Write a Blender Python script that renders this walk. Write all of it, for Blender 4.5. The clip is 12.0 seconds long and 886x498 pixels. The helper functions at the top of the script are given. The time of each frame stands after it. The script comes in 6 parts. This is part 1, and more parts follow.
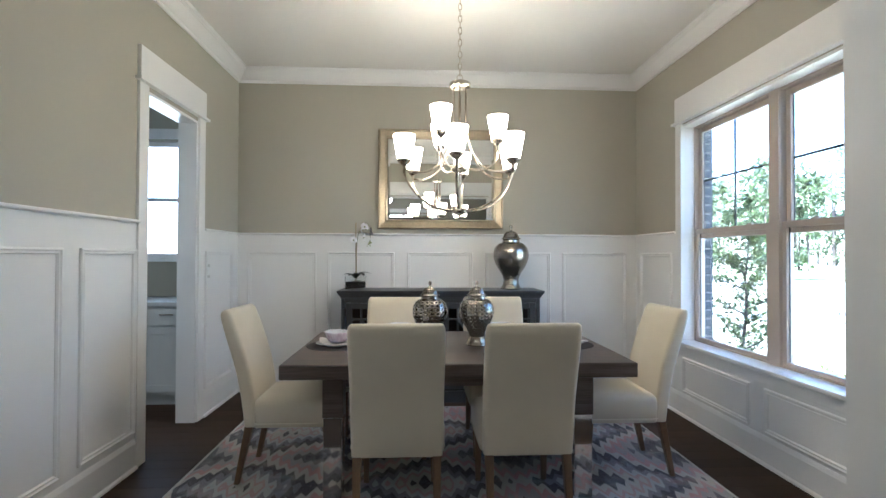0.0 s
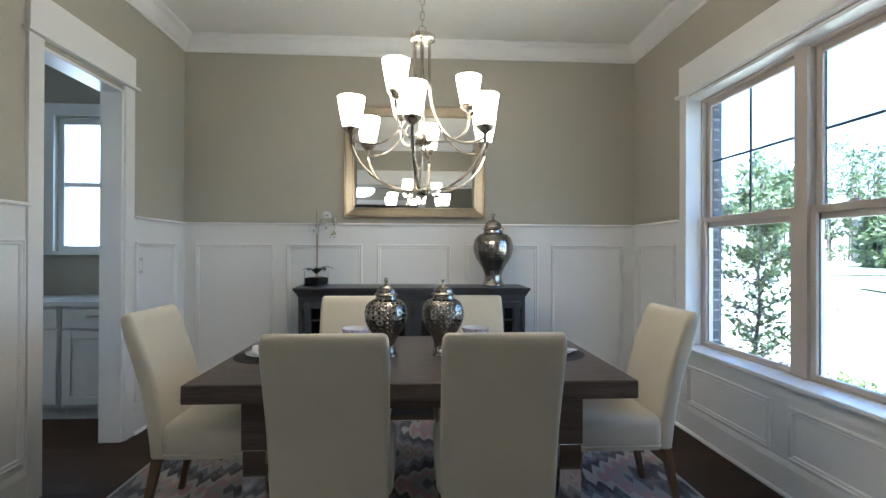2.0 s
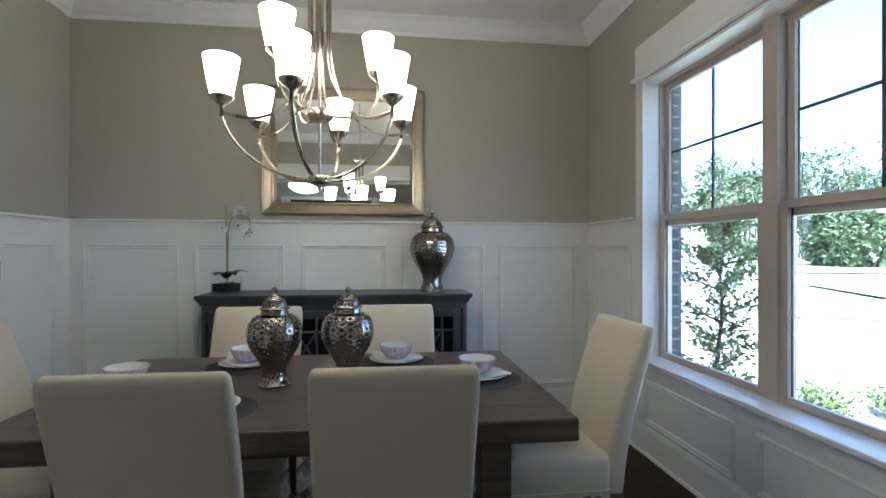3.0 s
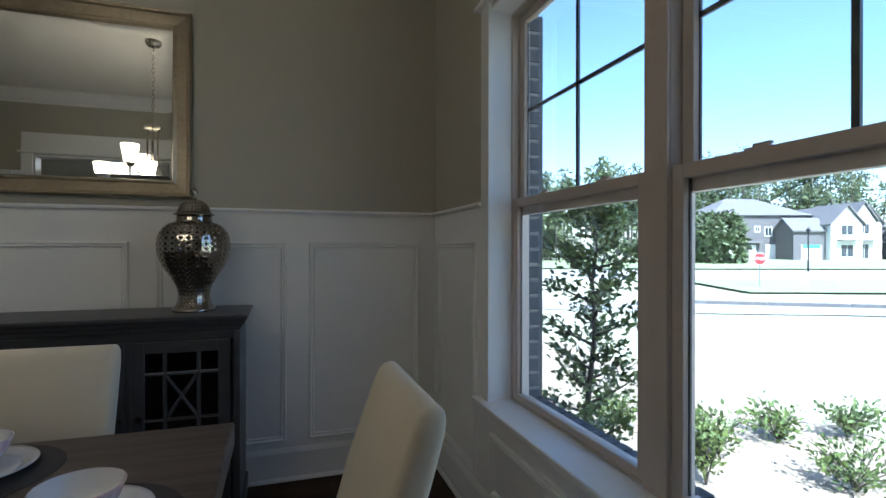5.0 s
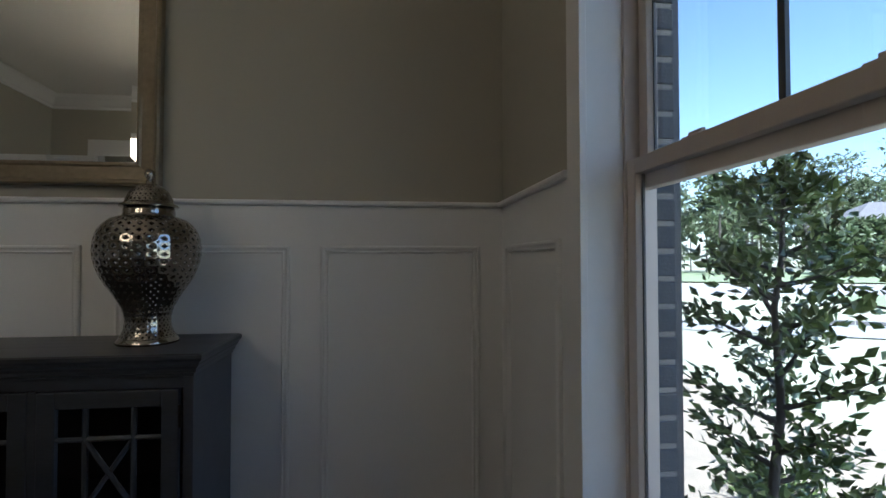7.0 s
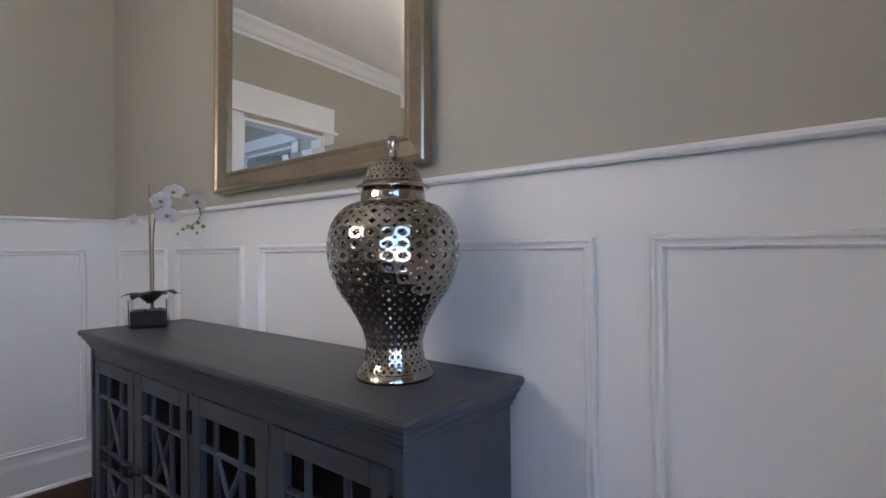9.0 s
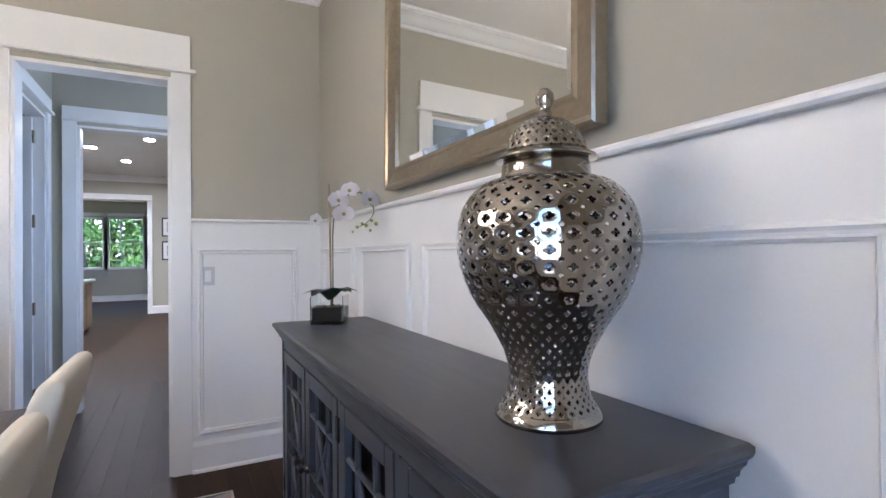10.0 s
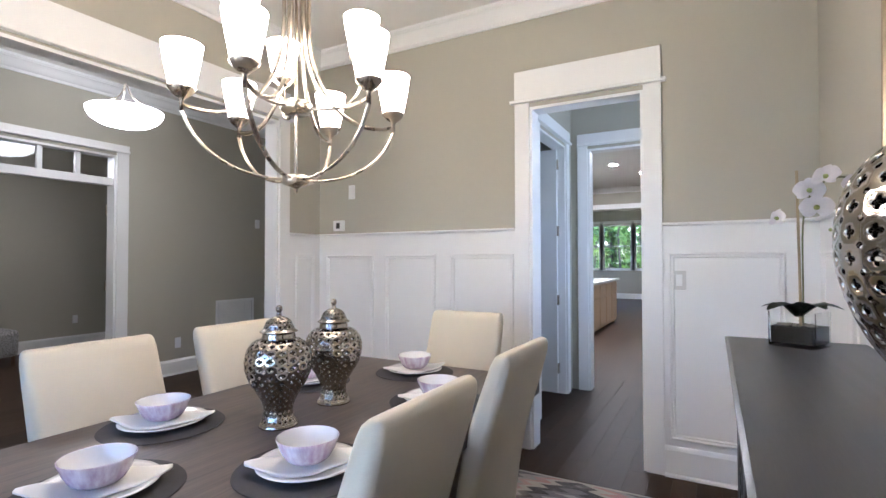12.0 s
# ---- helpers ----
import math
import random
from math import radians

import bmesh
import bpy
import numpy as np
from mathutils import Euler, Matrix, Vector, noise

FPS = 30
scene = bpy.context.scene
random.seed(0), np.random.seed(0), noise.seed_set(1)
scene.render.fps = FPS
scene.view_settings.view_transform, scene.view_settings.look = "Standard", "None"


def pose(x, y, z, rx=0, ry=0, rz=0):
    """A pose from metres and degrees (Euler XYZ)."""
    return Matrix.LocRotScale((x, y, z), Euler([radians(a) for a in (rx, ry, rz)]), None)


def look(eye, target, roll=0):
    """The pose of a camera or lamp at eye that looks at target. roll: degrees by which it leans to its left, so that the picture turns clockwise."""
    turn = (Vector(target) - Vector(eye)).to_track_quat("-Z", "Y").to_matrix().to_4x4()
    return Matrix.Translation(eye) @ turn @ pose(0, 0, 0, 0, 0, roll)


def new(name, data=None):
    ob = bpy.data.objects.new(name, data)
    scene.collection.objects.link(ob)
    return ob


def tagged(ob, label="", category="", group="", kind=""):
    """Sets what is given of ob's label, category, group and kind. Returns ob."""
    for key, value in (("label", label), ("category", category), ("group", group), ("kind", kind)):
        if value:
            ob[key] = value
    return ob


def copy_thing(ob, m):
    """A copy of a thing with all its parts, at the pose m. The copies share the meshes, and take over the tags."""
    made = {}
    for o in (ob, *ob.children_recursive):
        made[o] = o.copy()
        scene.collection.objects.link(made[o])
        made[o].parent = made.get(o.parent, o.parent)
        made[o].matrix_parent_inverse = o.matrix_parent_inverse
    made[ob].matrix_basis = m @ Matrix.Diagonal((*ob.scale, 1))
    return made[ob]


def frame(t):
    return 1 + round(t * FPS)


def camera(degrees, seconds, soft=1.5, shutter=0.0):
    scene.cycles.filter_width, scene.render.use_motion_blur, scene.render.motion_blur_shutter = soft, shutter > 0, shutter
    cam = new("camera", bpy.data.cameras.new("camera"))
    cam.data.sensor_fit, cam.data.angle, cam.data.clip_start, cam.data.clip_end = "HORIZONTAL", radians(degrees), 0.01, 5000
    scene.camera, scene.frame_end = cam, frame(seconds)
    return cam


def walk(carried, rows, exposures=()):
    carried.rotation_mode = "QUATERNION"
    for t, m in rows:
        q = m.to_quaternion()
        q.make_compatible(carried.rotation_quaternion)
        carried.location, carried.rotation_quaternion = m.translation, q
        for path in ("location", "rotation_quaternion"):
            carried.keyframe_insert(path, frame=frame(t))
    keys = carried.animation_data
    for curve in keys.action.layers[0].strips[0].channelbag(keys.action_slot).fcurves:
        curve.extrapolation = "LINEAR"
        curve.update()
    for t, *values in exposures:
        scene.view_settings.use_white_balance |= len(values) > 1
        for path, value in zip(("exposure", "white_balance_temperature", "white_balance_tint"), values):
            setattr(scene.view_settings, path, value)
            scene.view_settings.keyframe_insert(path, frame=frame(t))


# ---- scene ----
cam = camera(83.8, 12.0)
EXPOSURES = [(0, 3.27, 4940, 7), (1.5, 3.06, 4900, 6), (2.5, 2.8, 4850, 5), (3.5, 2.4, 4800, 4), (5.5, 1.2, 5080, 5), (6.5, 1.08, 5120, 5), (7.0, 1.1, 5180, 8), (7.7, 1.45, 5050, 16), (9.3, 3.12, 4970, 18), (10.5, 3.56, 4970, 16), (12, 3.68, 5090, 16)]
PATH = [
    (0, (-0.228, 0.073, 1.328), (-0.126, 2.07, 1.355), 0.2),
    (0.5, (-0.175, 0.146, 1.331), (-0.094, 2.144, 1.348), 0.1),
    (1, (-0.1, 0.258, 1.319), (-0.015, 2.256, 1.335), 0.1),
    (1.5, (-0.048, 0.385, 1.293), (0.045, 2.383, 1.304), 0.1),
    (2, (-0.009, 0.612, 1.307), (0.11, 2.608, 1.314), 0.2),
    (2.5, (0.1, 0.834, 1.311), (0.277, 2.826, 1.314), 0.1),
    (3, (0.288, 1.07, 1.321), (0.534, 3.054, 1.325), 0.1),
    (3.5, (0.441, 1.319, 1.325), (0.759, 3.293, 1.327), 0.1),
    (5.5, (1.252, 2.234, 1.326), (1.952, 4.108, 1.333), 0.0),
    (6, (1.365, 2.43, 1.302), (2.104, 4.288, 1.324), -0.1),
    (6.5, (1.485, 2.677, 1.3), (2.023, 4.603, 1.326), 0.0),
    (7, (1.482, 2.916, 1.299), (1.726, 4.9, 1.345), -0.1),
    (7.5, (1.558, 3.196, 1.288), (1.356, 5.185, 1.347), -0.1),
    (7.7, (1.57, 3.285, 1.3), (1.226, 5.255, 1.34), -0.2),
    (9.3, (1.536, 3.975, 1.33), (0.085, 5.351, 1.343), -0.6),
    (9.5, (1.508, 4.035, 1.323), (-0.063, 5.272, 1.339), -0.6),
    (10, (1.393, 4.171, 1.317), (-0.379, 5.1, 1.335), -0.6),
    (10.5, (1.306, 4.273, 1.317), (-0.612, 4.84, 1.344), -0.6),
    (11, (1.268, 4.38, 1.294), (-0.732, 4.35, 1.337), -0.5),
    (11.5, (1.293, 4.426, 1.303), (-0.627, 3.867, 1.347), -0.3),
    (12, (1.347, 4.487, 1.32), (-0.406, 3.525, 1.363), -0.1),
]
walk(cam, [(t, look(eye, aim, lean)) for t, eye, aim, lean in PATH], EXPOSURES)

# ---- world, sun and lamps ----
world = bpy.data.worlds.new("world")
scene.world = world
world.use_nodes = True
wn, wl = world.node_tree.nodes, world.node_tree.links
sky = wn.new("ShaderNodeTexSky")
sky.sky_type = "NISHITA"
sky.sun_disc = False
sky.sun_elevation = radians(51)
sky.sun_rotation = radians(189.5)
sky.ozone_density = 1.2
wn["Background"].inputs["Strength"].default_value = 0.15
wl.new(sky.outputs["Color"], wn["Background"].inputs["Color"])

sun_data = bpy.data.lights.new("sun", "SUN")
sun_data.energy, sun_data.angle, sun_data.color = 5.0, radians(0.5), (1.0, 0.95, 0.87)
sun = new("sun", sun_data)
sun.matrix_world = look((-1.0, -6.0, 7.5), (0, 0, 0))

SHADE_GLOW = 3.4      # chandelier glass
PENDANT_GLOW = 1.6     # foyer bowl
DOWNLIGHT_GLOW = 85.0


# ---- materials ----
def material(name, base, rough=0.5, metal=0.0, var=0.06, scale=5.0, fine=60.0, bump=0.05, dist=0.002, coat=0.0, stretch=(1, 1, 1), second=None, sheen=0.0, rvar=0.08):
    m = bpy.data.materials.new(name)
    m.use_nodes = True
    n, l = m.node_tree.nodes, m.node_tree.links
    b = n["Principled BSDF"]
    b.inputs["Metallic"].default_value = metal
    b.inputs["Coat Weight"].default_value = coat
    b.inputs["Sheen Weight"].default_value = sheen
    tc = n.new("ShaderNodeTexCoord")
    mp = n.new("ShaderNodeMapping")
    mp.inputs["Scale"].default_value = stretch
    l.new(tc.outputs["Object"], mp.inputs["Vector"])
    big = n.new("ShaderNodeTexNoise")
    big.inputs["Scale"].default_value, big.inputs["Detail"].default_value = scale, 5
    small = n.new("ShaderNodeTexNoise")
    small.inputs["Scale"].default_value, small.inputs["Detail"].default_value = fine, 4
    l.new(mp.outputs["Vector"], big.inputs["Vector"])
    l.new(mp.outputs["Vector"], small.inputs["Vector"])
    mix = n.new("ShaderNodeMix")
    mix.data_type = "RGBA"
    two = second if second else tuple(c * (1 - var * 2) for c in base)
    mix.inputs["A"].default_value = (*two, 1)
    mix.inputs["B"].default_value = (*[min(1, c * (1 + var * 0.6)) for c in base], 1)
    ramp = n.new("ShaderNodeMapRange")
    ramp.inputs["From Min"].default_value, ramp.inputs["From Max"].default_value = 0.3, 0.7
    add = n.new("ShaderNodeMath")
    add.operation = "MULTIPLY_ADD"
    add.inputs[1].default_value, add.inputs[2].default_value = 0.4, 0.0
    l.new(small.outputs["Fac"], add.inputs[0])
    tot = n.new("ShaderNodeMath")
    tot.operation = "MULTIPLY_ADD"
    tot.inputs[1].default_value = 0.6
    l.new(big.outputs["Fac"], tot.inputs[0])
    l.new(add.outputs[0], tot.inputs[2])
    l.new(tot.outputs[0], ramp.inputs["Value"])
    l.new(ramp.outputs["Result"], mix.inputs["Factor"])
    l.new(mix.outputs["Result"], b.inputs["Base Color"])
    rr = n.new("ShaderNodeMapRange")
    rr.inputs["To Min"].default_value, rr.inputs["To Max"].default_value = max(0.02, rough - rvar), min(1, rough + rvar)
    l.new(big.outputs["Fac"], rr.inputs["Value"])
    l.new(rr.outputs["Result"], b.inputs["Roughness"])
    if bump:
        bp = n.new("ShaderNodeBump")
        bp.inputs["Strength"].default_value, bp.inputs["Distance"].default_value = bump, dist
        l.new(small.outputs["Fac"], bp.inputs["Height"])
        l.new(bp.outputs["Normal"], b.inputs["Normal"])
    return m


def glowing(name, colour, strength, base=(0.85, 0.83, 0.78)):
    m = material(name, base, 0.35, bump=0)
    b = m.node_tree.nodes["Principled BSDF"]
    b.inputs["Emission Color"].default_value = (*colour, 1)
    b.inputs["Emission Strength"].default_value = strength
    return m


def clear_glass(name, tint=(1, 1, 1), rough=0.0, ior=1.45):
    m = bpy.data.materials.new(name)
    m.use_nodes = True
    b = m.node_tree.nodes["Principled BSDF"]
    b.inputs["Base Color"].default_value = (*tint, 1)
    b.inputs["Roughness"].default_value = rough
    b.inputs["IOR"].default_value = ior
    b.inputs["Transmission Weight"].default_value = 1
    return m


M_wall = material("greige_wall_paint", (0.43, 0.405, 0.330), 0.75, var=0.015, scale=1.5, fine=220, bump=0.06, dist=0.001)
M_white = material("white_trim_paint", (0.80, 0.79, 0.775), 0.32, var=0.012, scale=2.0, fine=140, bump=0.03, dist=0.001)
M_ceil = material("white_ceiling_paint", (0.78, 0.76, 0.72), 0.85, var=0.015, scale=1.2, fine=180, bump=0.08, dist=0.001)
M_brick = material("dark_grey_brick", (0.050, 0.057, 0.068), 0.85, var=0.25, scale=9, fine=90, bump=0.5, dist=0.004)
M_mortar = material("pale_mortar", (0.25, 0.235, 0.21), 0.9, var=0.1, scale=20, fine=150, bump=0.4)
M_sash = material("tan_vinyl_sash", (0.50, 0.435, 0.375), 0.4, var=0.03, scale=4, fine=90, bump=0.02)
M_dark_gasket = material("black_rubber_gasket", (0.02, 0.022, 0.025), 0.5, var=0.1, bump=0.02)
M_pane = clear_glass("window_glass")
M_nickel = material("brushed_nickel", (0.52, 0.465, 0.38), 0.27, metal=1.0, var=0.05, scale=14, fine=160, bump=0.05, dist=0.0006, stretch=(1, 1, 0.1))
M_plate = material("white_plastic_plate", (0.78, 0.78, 0.77), 0.3, var=0.02, bump=0)
# white plate plastic greyed, with the shadow on it put into the colour
M_plate_shaded = material("shaded_plastic_plate", (0.58, 0.57, 0.55), 0.35, var=0.02, bump=0)
M_black = material("black_plastic", (0.02, 0.02, 0.02), 0.35, var=0.1, bump=0)


# ---- building helpers ----
def mesh_object(name, bm, mat, smooth=False, sides=True):
    if sides:
        bmesh.ops.recalc_face_normals(bm, faces=bm.faces)
    me = bpy.data.meshes.new(name)
    bm.to_mesh(me)
    bm.free()
    if smooth:
        for p in me.polygons:
            p.use_smooth = True
    if mat:
        me.materials.append(mat)
    return new(name, me)


def part(name, bm, mat, parent, label="", smooth=False, sides=True):
    """One mesh under a thing or a part; coordinates are the thing's own."""
    ob = mesh_object(name, bm, mat, smooth, sides)
    ob.parent = parent
    if label:
        tagged(ob, label)
    return ob


def thing(name, label, category, group="", kind="", at=(0, 0, 0), turn=0.0):
    ob = new(name)
    ob.empty_display_size = 0.1
    ob.matrix_basis = pose(*at, 0, 0, turn)
    return tagged(ob, label, category, group, kind)


def box(bm, x0, x1, y0, y1, z0, z1, bevel=0.0, seg=2):
    q = bmesh.new()
    v = [q.verts.new((x, y, z)) for z in (z0, z1) for y in (y0, y1) for x in (x0, x1)]
    for f in ((0, 1, 3, 2), (4, 6, 7, 5), (0, 4, 5, 1), (2, 3, 7, 6), (0, 2, 6, 4), (1, 5, 7, 3)):
        q.faces.new([v[i] for i in f])
    bmesh.ops.recalc_face_normals(q, faces=q.faces)
    if bevel:
        bmesh.ops.bevel(q, geom=list(q.edges), offset=bevel, segments=seg, profile=0.5, affect="EDGES")
    join(bm, q)
    return bm


def join(bm, q, m=None):
    """Adds the bmesh q to bm, moved by m, and frees q."""
    idx = {}
    for v in q.verts:
        idx[v] = bm.verts.new(m @ v.co if m else v.co)
    for f in q.faces:
        try:
            bm.faces.new([idx[v] for v in f.verts])
        except ValueError:
            pass
    q.free()


def boxes(*rows, bevel=0.0):
    bm = bmesh.new()
    for r in rows:
        box(bm, *r, bevel=bevel)
    return bm


def lathe(profile, steps=32, cap=True):
    """A body of revolution about z from rows of (radius, z)."""
    bm = bmesh.new()
    rings = []
    for r, z in profile:
        if r < 1e-5:
            rings.append([bm.verts.new((0, 0, z))])
        else:
            rings.append([bm.verts.new((r * math.cos(2 * math.pi * i / steps), r * math.sin(2 * math.pi * i / steps), z)) for i in range(steps)])
    for a, b in zip(rings, rings[1:]):
        for i in range(steps):
            j = (i + 1) % steps
            if len(a) == 1 and len(b) == 1:
                continue
            if len(a) == 1:
                bm.faces.new((a[0], b[i], b[j]))
            elif len(b) == 1:
                bm.faces.new((a[i], a[j], b[0]))
            else:
                bm.faces.new((a[i], a[j], b[j], b[i]))
    if cap:
        for r in (rings[0], rings[-1]):
            if len(r) > 1:
                bm.faces.new(r)
    return bm


def tube(points, radius, sides=8, flat=1.0):
    """A tube along points; radius a number or one for each point."""
    bm = bmesh.new()
    pts = [Vector(p) for p in points]
    rad = radius if isinstance(radius, (list, tuple)) else [radius] * len(pts)
    rings = []
    side = None
    for i, p in enumerate(pts):
        d = (pts[min(i + 1, len(pts) - 1)] - pts[max(i - 1, 0)]).normalized()
        if side is None:
            ref = Vector((0, 0, 1)) if abs(d.z) < 0.9 else Vector((1, 0, 0))
            side = d.cross(ref).normalized()
        else:
            side = (side - d * side.dot(d)).normalized()
        up = side.cross(d)
        rings.append([bm.verts.new(p + (side * math.cos(2 * math.pi * k / sides) + up * math.sin(2 * math.pi * k / sides) * flat) * rad[i]) for k in range(sides)])
    for a, b in zip(rings, rings[1:]):
        for k in range(sides):
            bm.faces.new((a[k], a[(k + 1) % sides], b[(k + 1) % sides], b[k]))
    bm.faces.new(rings[0])
    bm.faces.new(rings[-1])
    return bm


def bez(p0, p1, p2, p3, n=12):
    p0, p1, p2, p3 = (Vector(p) for p in (p0, p1, p2, p3))
    return [(1 - t) ** 3 * p0 + 3 * (1 - t) ** 2 * t * p1 + 3 * (1 - t) * t * t * p2 + t ** 3 * p3 for t in (i / n for i in range(n + 1))]


def sweep(profile, p0, p1, out, up=(0, 0, 1), cut0=0.0, cut1=0.0):
    """A moulding from p0 to p1: profile rows of (out, up); cut0/cut1 mitre the ends by that much per metre of out."""
    bm = bmesh.new()
    p0, p1, out, up = Vector(p0), Vector(p1), Vector(out), Vector(up)
    d = (p1 - p0).normalized()
    a = [bm.verts.new(p0 + out * o + up * u + d * (o * cut0)) for o, u in profile]
    b = [bm.verts.new(p1 + out * o + up * u - d * (o * cut1)) for o, u in profile]
    for i in range(len(profile)):
        j = (i + 1) % len(profile)
        bm.faces.new((a[i], a[j], b[j], b[i]))
    bm.faces.new(a)
    bm.faces.new(b)
    return bm


def wall_mesh(axis, c0, c1, a0, a1, z0, z1, holes=()):
    """A wall between c0 and c1 on its thin axis, running a0..a1, with holes (h0, h1, hz0, hz1)."""
    bm = bmesh.new()
    cuts = sorted({a0, a1, *[h[0] for h in holes], *[h[1] for h in holes]})
    for s, e in zip(cuts, cuts[1:]):
        mid = (s + e) / 2
        gaps = sorted((h[2], h[3]) for h in holes if h[0] <= mid <= h[1])
        z = z0
        for g0, g1 in [*gaps, (z1, z1)]:
            if g0 > z:
                if axis == "x":
                    box(bm, c0, c1, s, e, z, g0)
                else:
                    box(bm, s, e, c0, c1, z, g0)
            z = max(z, g1)
    bmesh.ops.remove_doubles(bm, verts=bm.verts, dist=1e-5)
    return bm


def structure(name, bm, mat, label, category, smooth=False):
    return tagged(mesh_object(name, bm, mat, smooth), label, category, kind="structure")


# ---- plan ----
XL, XR, YB, YS, H = -1.99, 2.0, 5.0, 1.40, 3.15
RAIL = 1.545
SILL, WHEAD = 0.62, 2.44
WY0, WY1 = 2.25, 4.153            # window opening along the east wall
DY0, DY1, DTOP = 3.355, 4.105, 2.395   # doorway in the west wall
OX0, OX1, OTOP = -1.509, 0.99, 2.45  # wide opening to the foyer
YF = -1.0                         # far wall of the foyer
PX, PY0, PY1 = -3.75, 3.2, 5.12  # pantry passage

# walls of the dining room
structure("wall_north", wall_mesh("y", YB, YB + 0.14, XL - 0.14, XR + 0.3, 0, H), M_wall, "greige painted plaster wall behind the sideboard", "wall")
structure("wall_west", wall_mesh("x", XL - 0.14, XL, YS - 0.13, YB, 0, H, [(DY0, DY1, -1, DTOP)]), M_wall, "greige painted wall with a cased doorway", "wall")
structure("wall_east", wall_mesh("x", XR, XR + 0.20, -1.2, YB, 0, H, [(WY0, WY1, SILL - 0.03, WHEAD)]), M_wall, "greige painted wall with a double window", "wall")
structure("wall_south", wall_mesh("y", YS - 0.13, YS, XL, XR, 0, H, [(OX0, OX1, -1, OTOP)]), M_wall, "greige painted wall with a wide cased opening", "wall")
structure("ceiling", boxes((XL - 0.14, XR + 0.3, -1.2, YB + 0.3, H, H + 0.2), (-4.2, XL - 0.14, -1.2, YS, H, H + 0.2)), M_ceil, "smooth white painted ceiling", "ceiling")
# foyer and study
structure("foyer_wall_south", wall_mesh("y", YF - 0.13, YF, -4.2, XR + 0.16, 0, H, [(-1.53, 0.10, -1, 2.42)]), M_wall, "greige foyer wall with a transomed doorway", "wall")
structure("foyer_wall_west", boxes((-4.2, -4.06, YF, YS - 0.13, 0, H)), M_wall, "plain greige foyer wall", "wall")
structure("foyer_wall_north", boxes((-4.06, XL - 0.14, YS - 0.13, YS, 0, H)), M_wall, "plain greige foyer wall", "wall")
structure("study_wall_south", boxes((-4.2, XR + 0.16, -4.25, -4.1, 0, H)), M_wall, "greige wall of the dim study", "wall")
structure("study_wall_west", boxes((-4.2, -4.06, -4.1, YF - 0.13, 0, H)), M_wall, "greige wall of the dim study", "wall")
structure("study_wall_east", boxes((XR, XR + 0.16, -4.1, YF - 0.2, 0, H)), M_wall, "greige wall of the dim study", "wall")
structure("study_ceiling", boxes((-4.2, XR + 0.16, -4.25, -1.2, H, H + 0.2)), M_ceil, "white study ceiling", "ceiling")
# pantry passage and kitchen
structure("pantry_wall_west", wall_mesh("x", PX - 0.12, PX, PY0, PY1 + 0.14, 0, H, [(3.37, 4.37, -1, 2.44)]), M_wall, "blue-grey lit pantry wall with a cased opening", "wall")
structure("pantry_wall_south", wall_mesh("y", PY0 - 0.12, PY0, PX - 0.12, XL - 0.14, 0, H, [(-3.52, -2.66, -1, 2.44)]), M_wall, "pantry wall with a hinged door", "wall")
structure("pantry_wall_north", wall_mesh("y", PY1, PY1 + 0.14, PX, XL - 0.14, 0, H, [(-3.14, -2.26, 1.29, 2.46)]), M_wall, "pantry wall with a double-hung window", "wall")
structure("pantry_ceiling", boxes((PX - 0.14, XL - 0.14, 2.2, PY1 + 0.14, H, H + 0.2)), M_ceil, "white pantry ceiling", "ceiling")
structure("closet_wall", boxes((PX - 0.12, XL - 0.14, 2.2, 2.3, 0, H), (PX - 0.12, PX, 2.3, PY0 - 0.12, 0, H), (-2.25, XL - 0.14, 2.3, PY0 - 0.12, 0, H)), M_wall, "greige closet wall behind the pantry door", "wall")
structure("kitchen_wall_north", boxes((-16.4, PX - 0.12, 6.0, 6.14, 0, H)), M_wall, "greige kitchen wall", "wall")
# unseen far-room openings, added to let the sun in from the south
KS_UNSEEN = [(-15.7, -14.7, 0.97, 2.5), (-14.5, -13.5, 0.97, 2.5)]
structure("kitchen_wall_south", wall_mesh("y", -1.5, -1.36, -16.4, PX - 0.12, 0, H, KS_UNSEEN), M_wall, "greige kitchen wall", "wall")
structure("kitchen_wall_east", wall_mesh("x", PX - 0.14, PX - 0.12, -1.36, 6.0, 0, H, [(3.37, 4.37, -1, 2.44)]), M_wall, "greige kitchen wall", "wall")
structure("kitchen_wall_mid", wall_mesh("x", -12.0, -11.86, -1.36, 6.0, 0, H, [(0.2, 3.42, -1, 2.58)]), M_wall, "greige wall with a wide cased opening", "wall")
KW = [(y, y + 0.94, 0.97, 2.5) for y in (0.12, 1.14, 2.16, 3.18)]
structure("kitchen_wall_west", wall_mesh("x", -16.3, -16.16, -1.36, 6.0, 0, H, KW), M_wall, "greige wall with a row of windows", "wall")
structure("kitchen_ceiling", boxes((-16.4, PX - 0.12, -1.5, 6.14, H, H + 0.2)), M_ceil, "white kitchen ceiling with downlights", "ceiling")


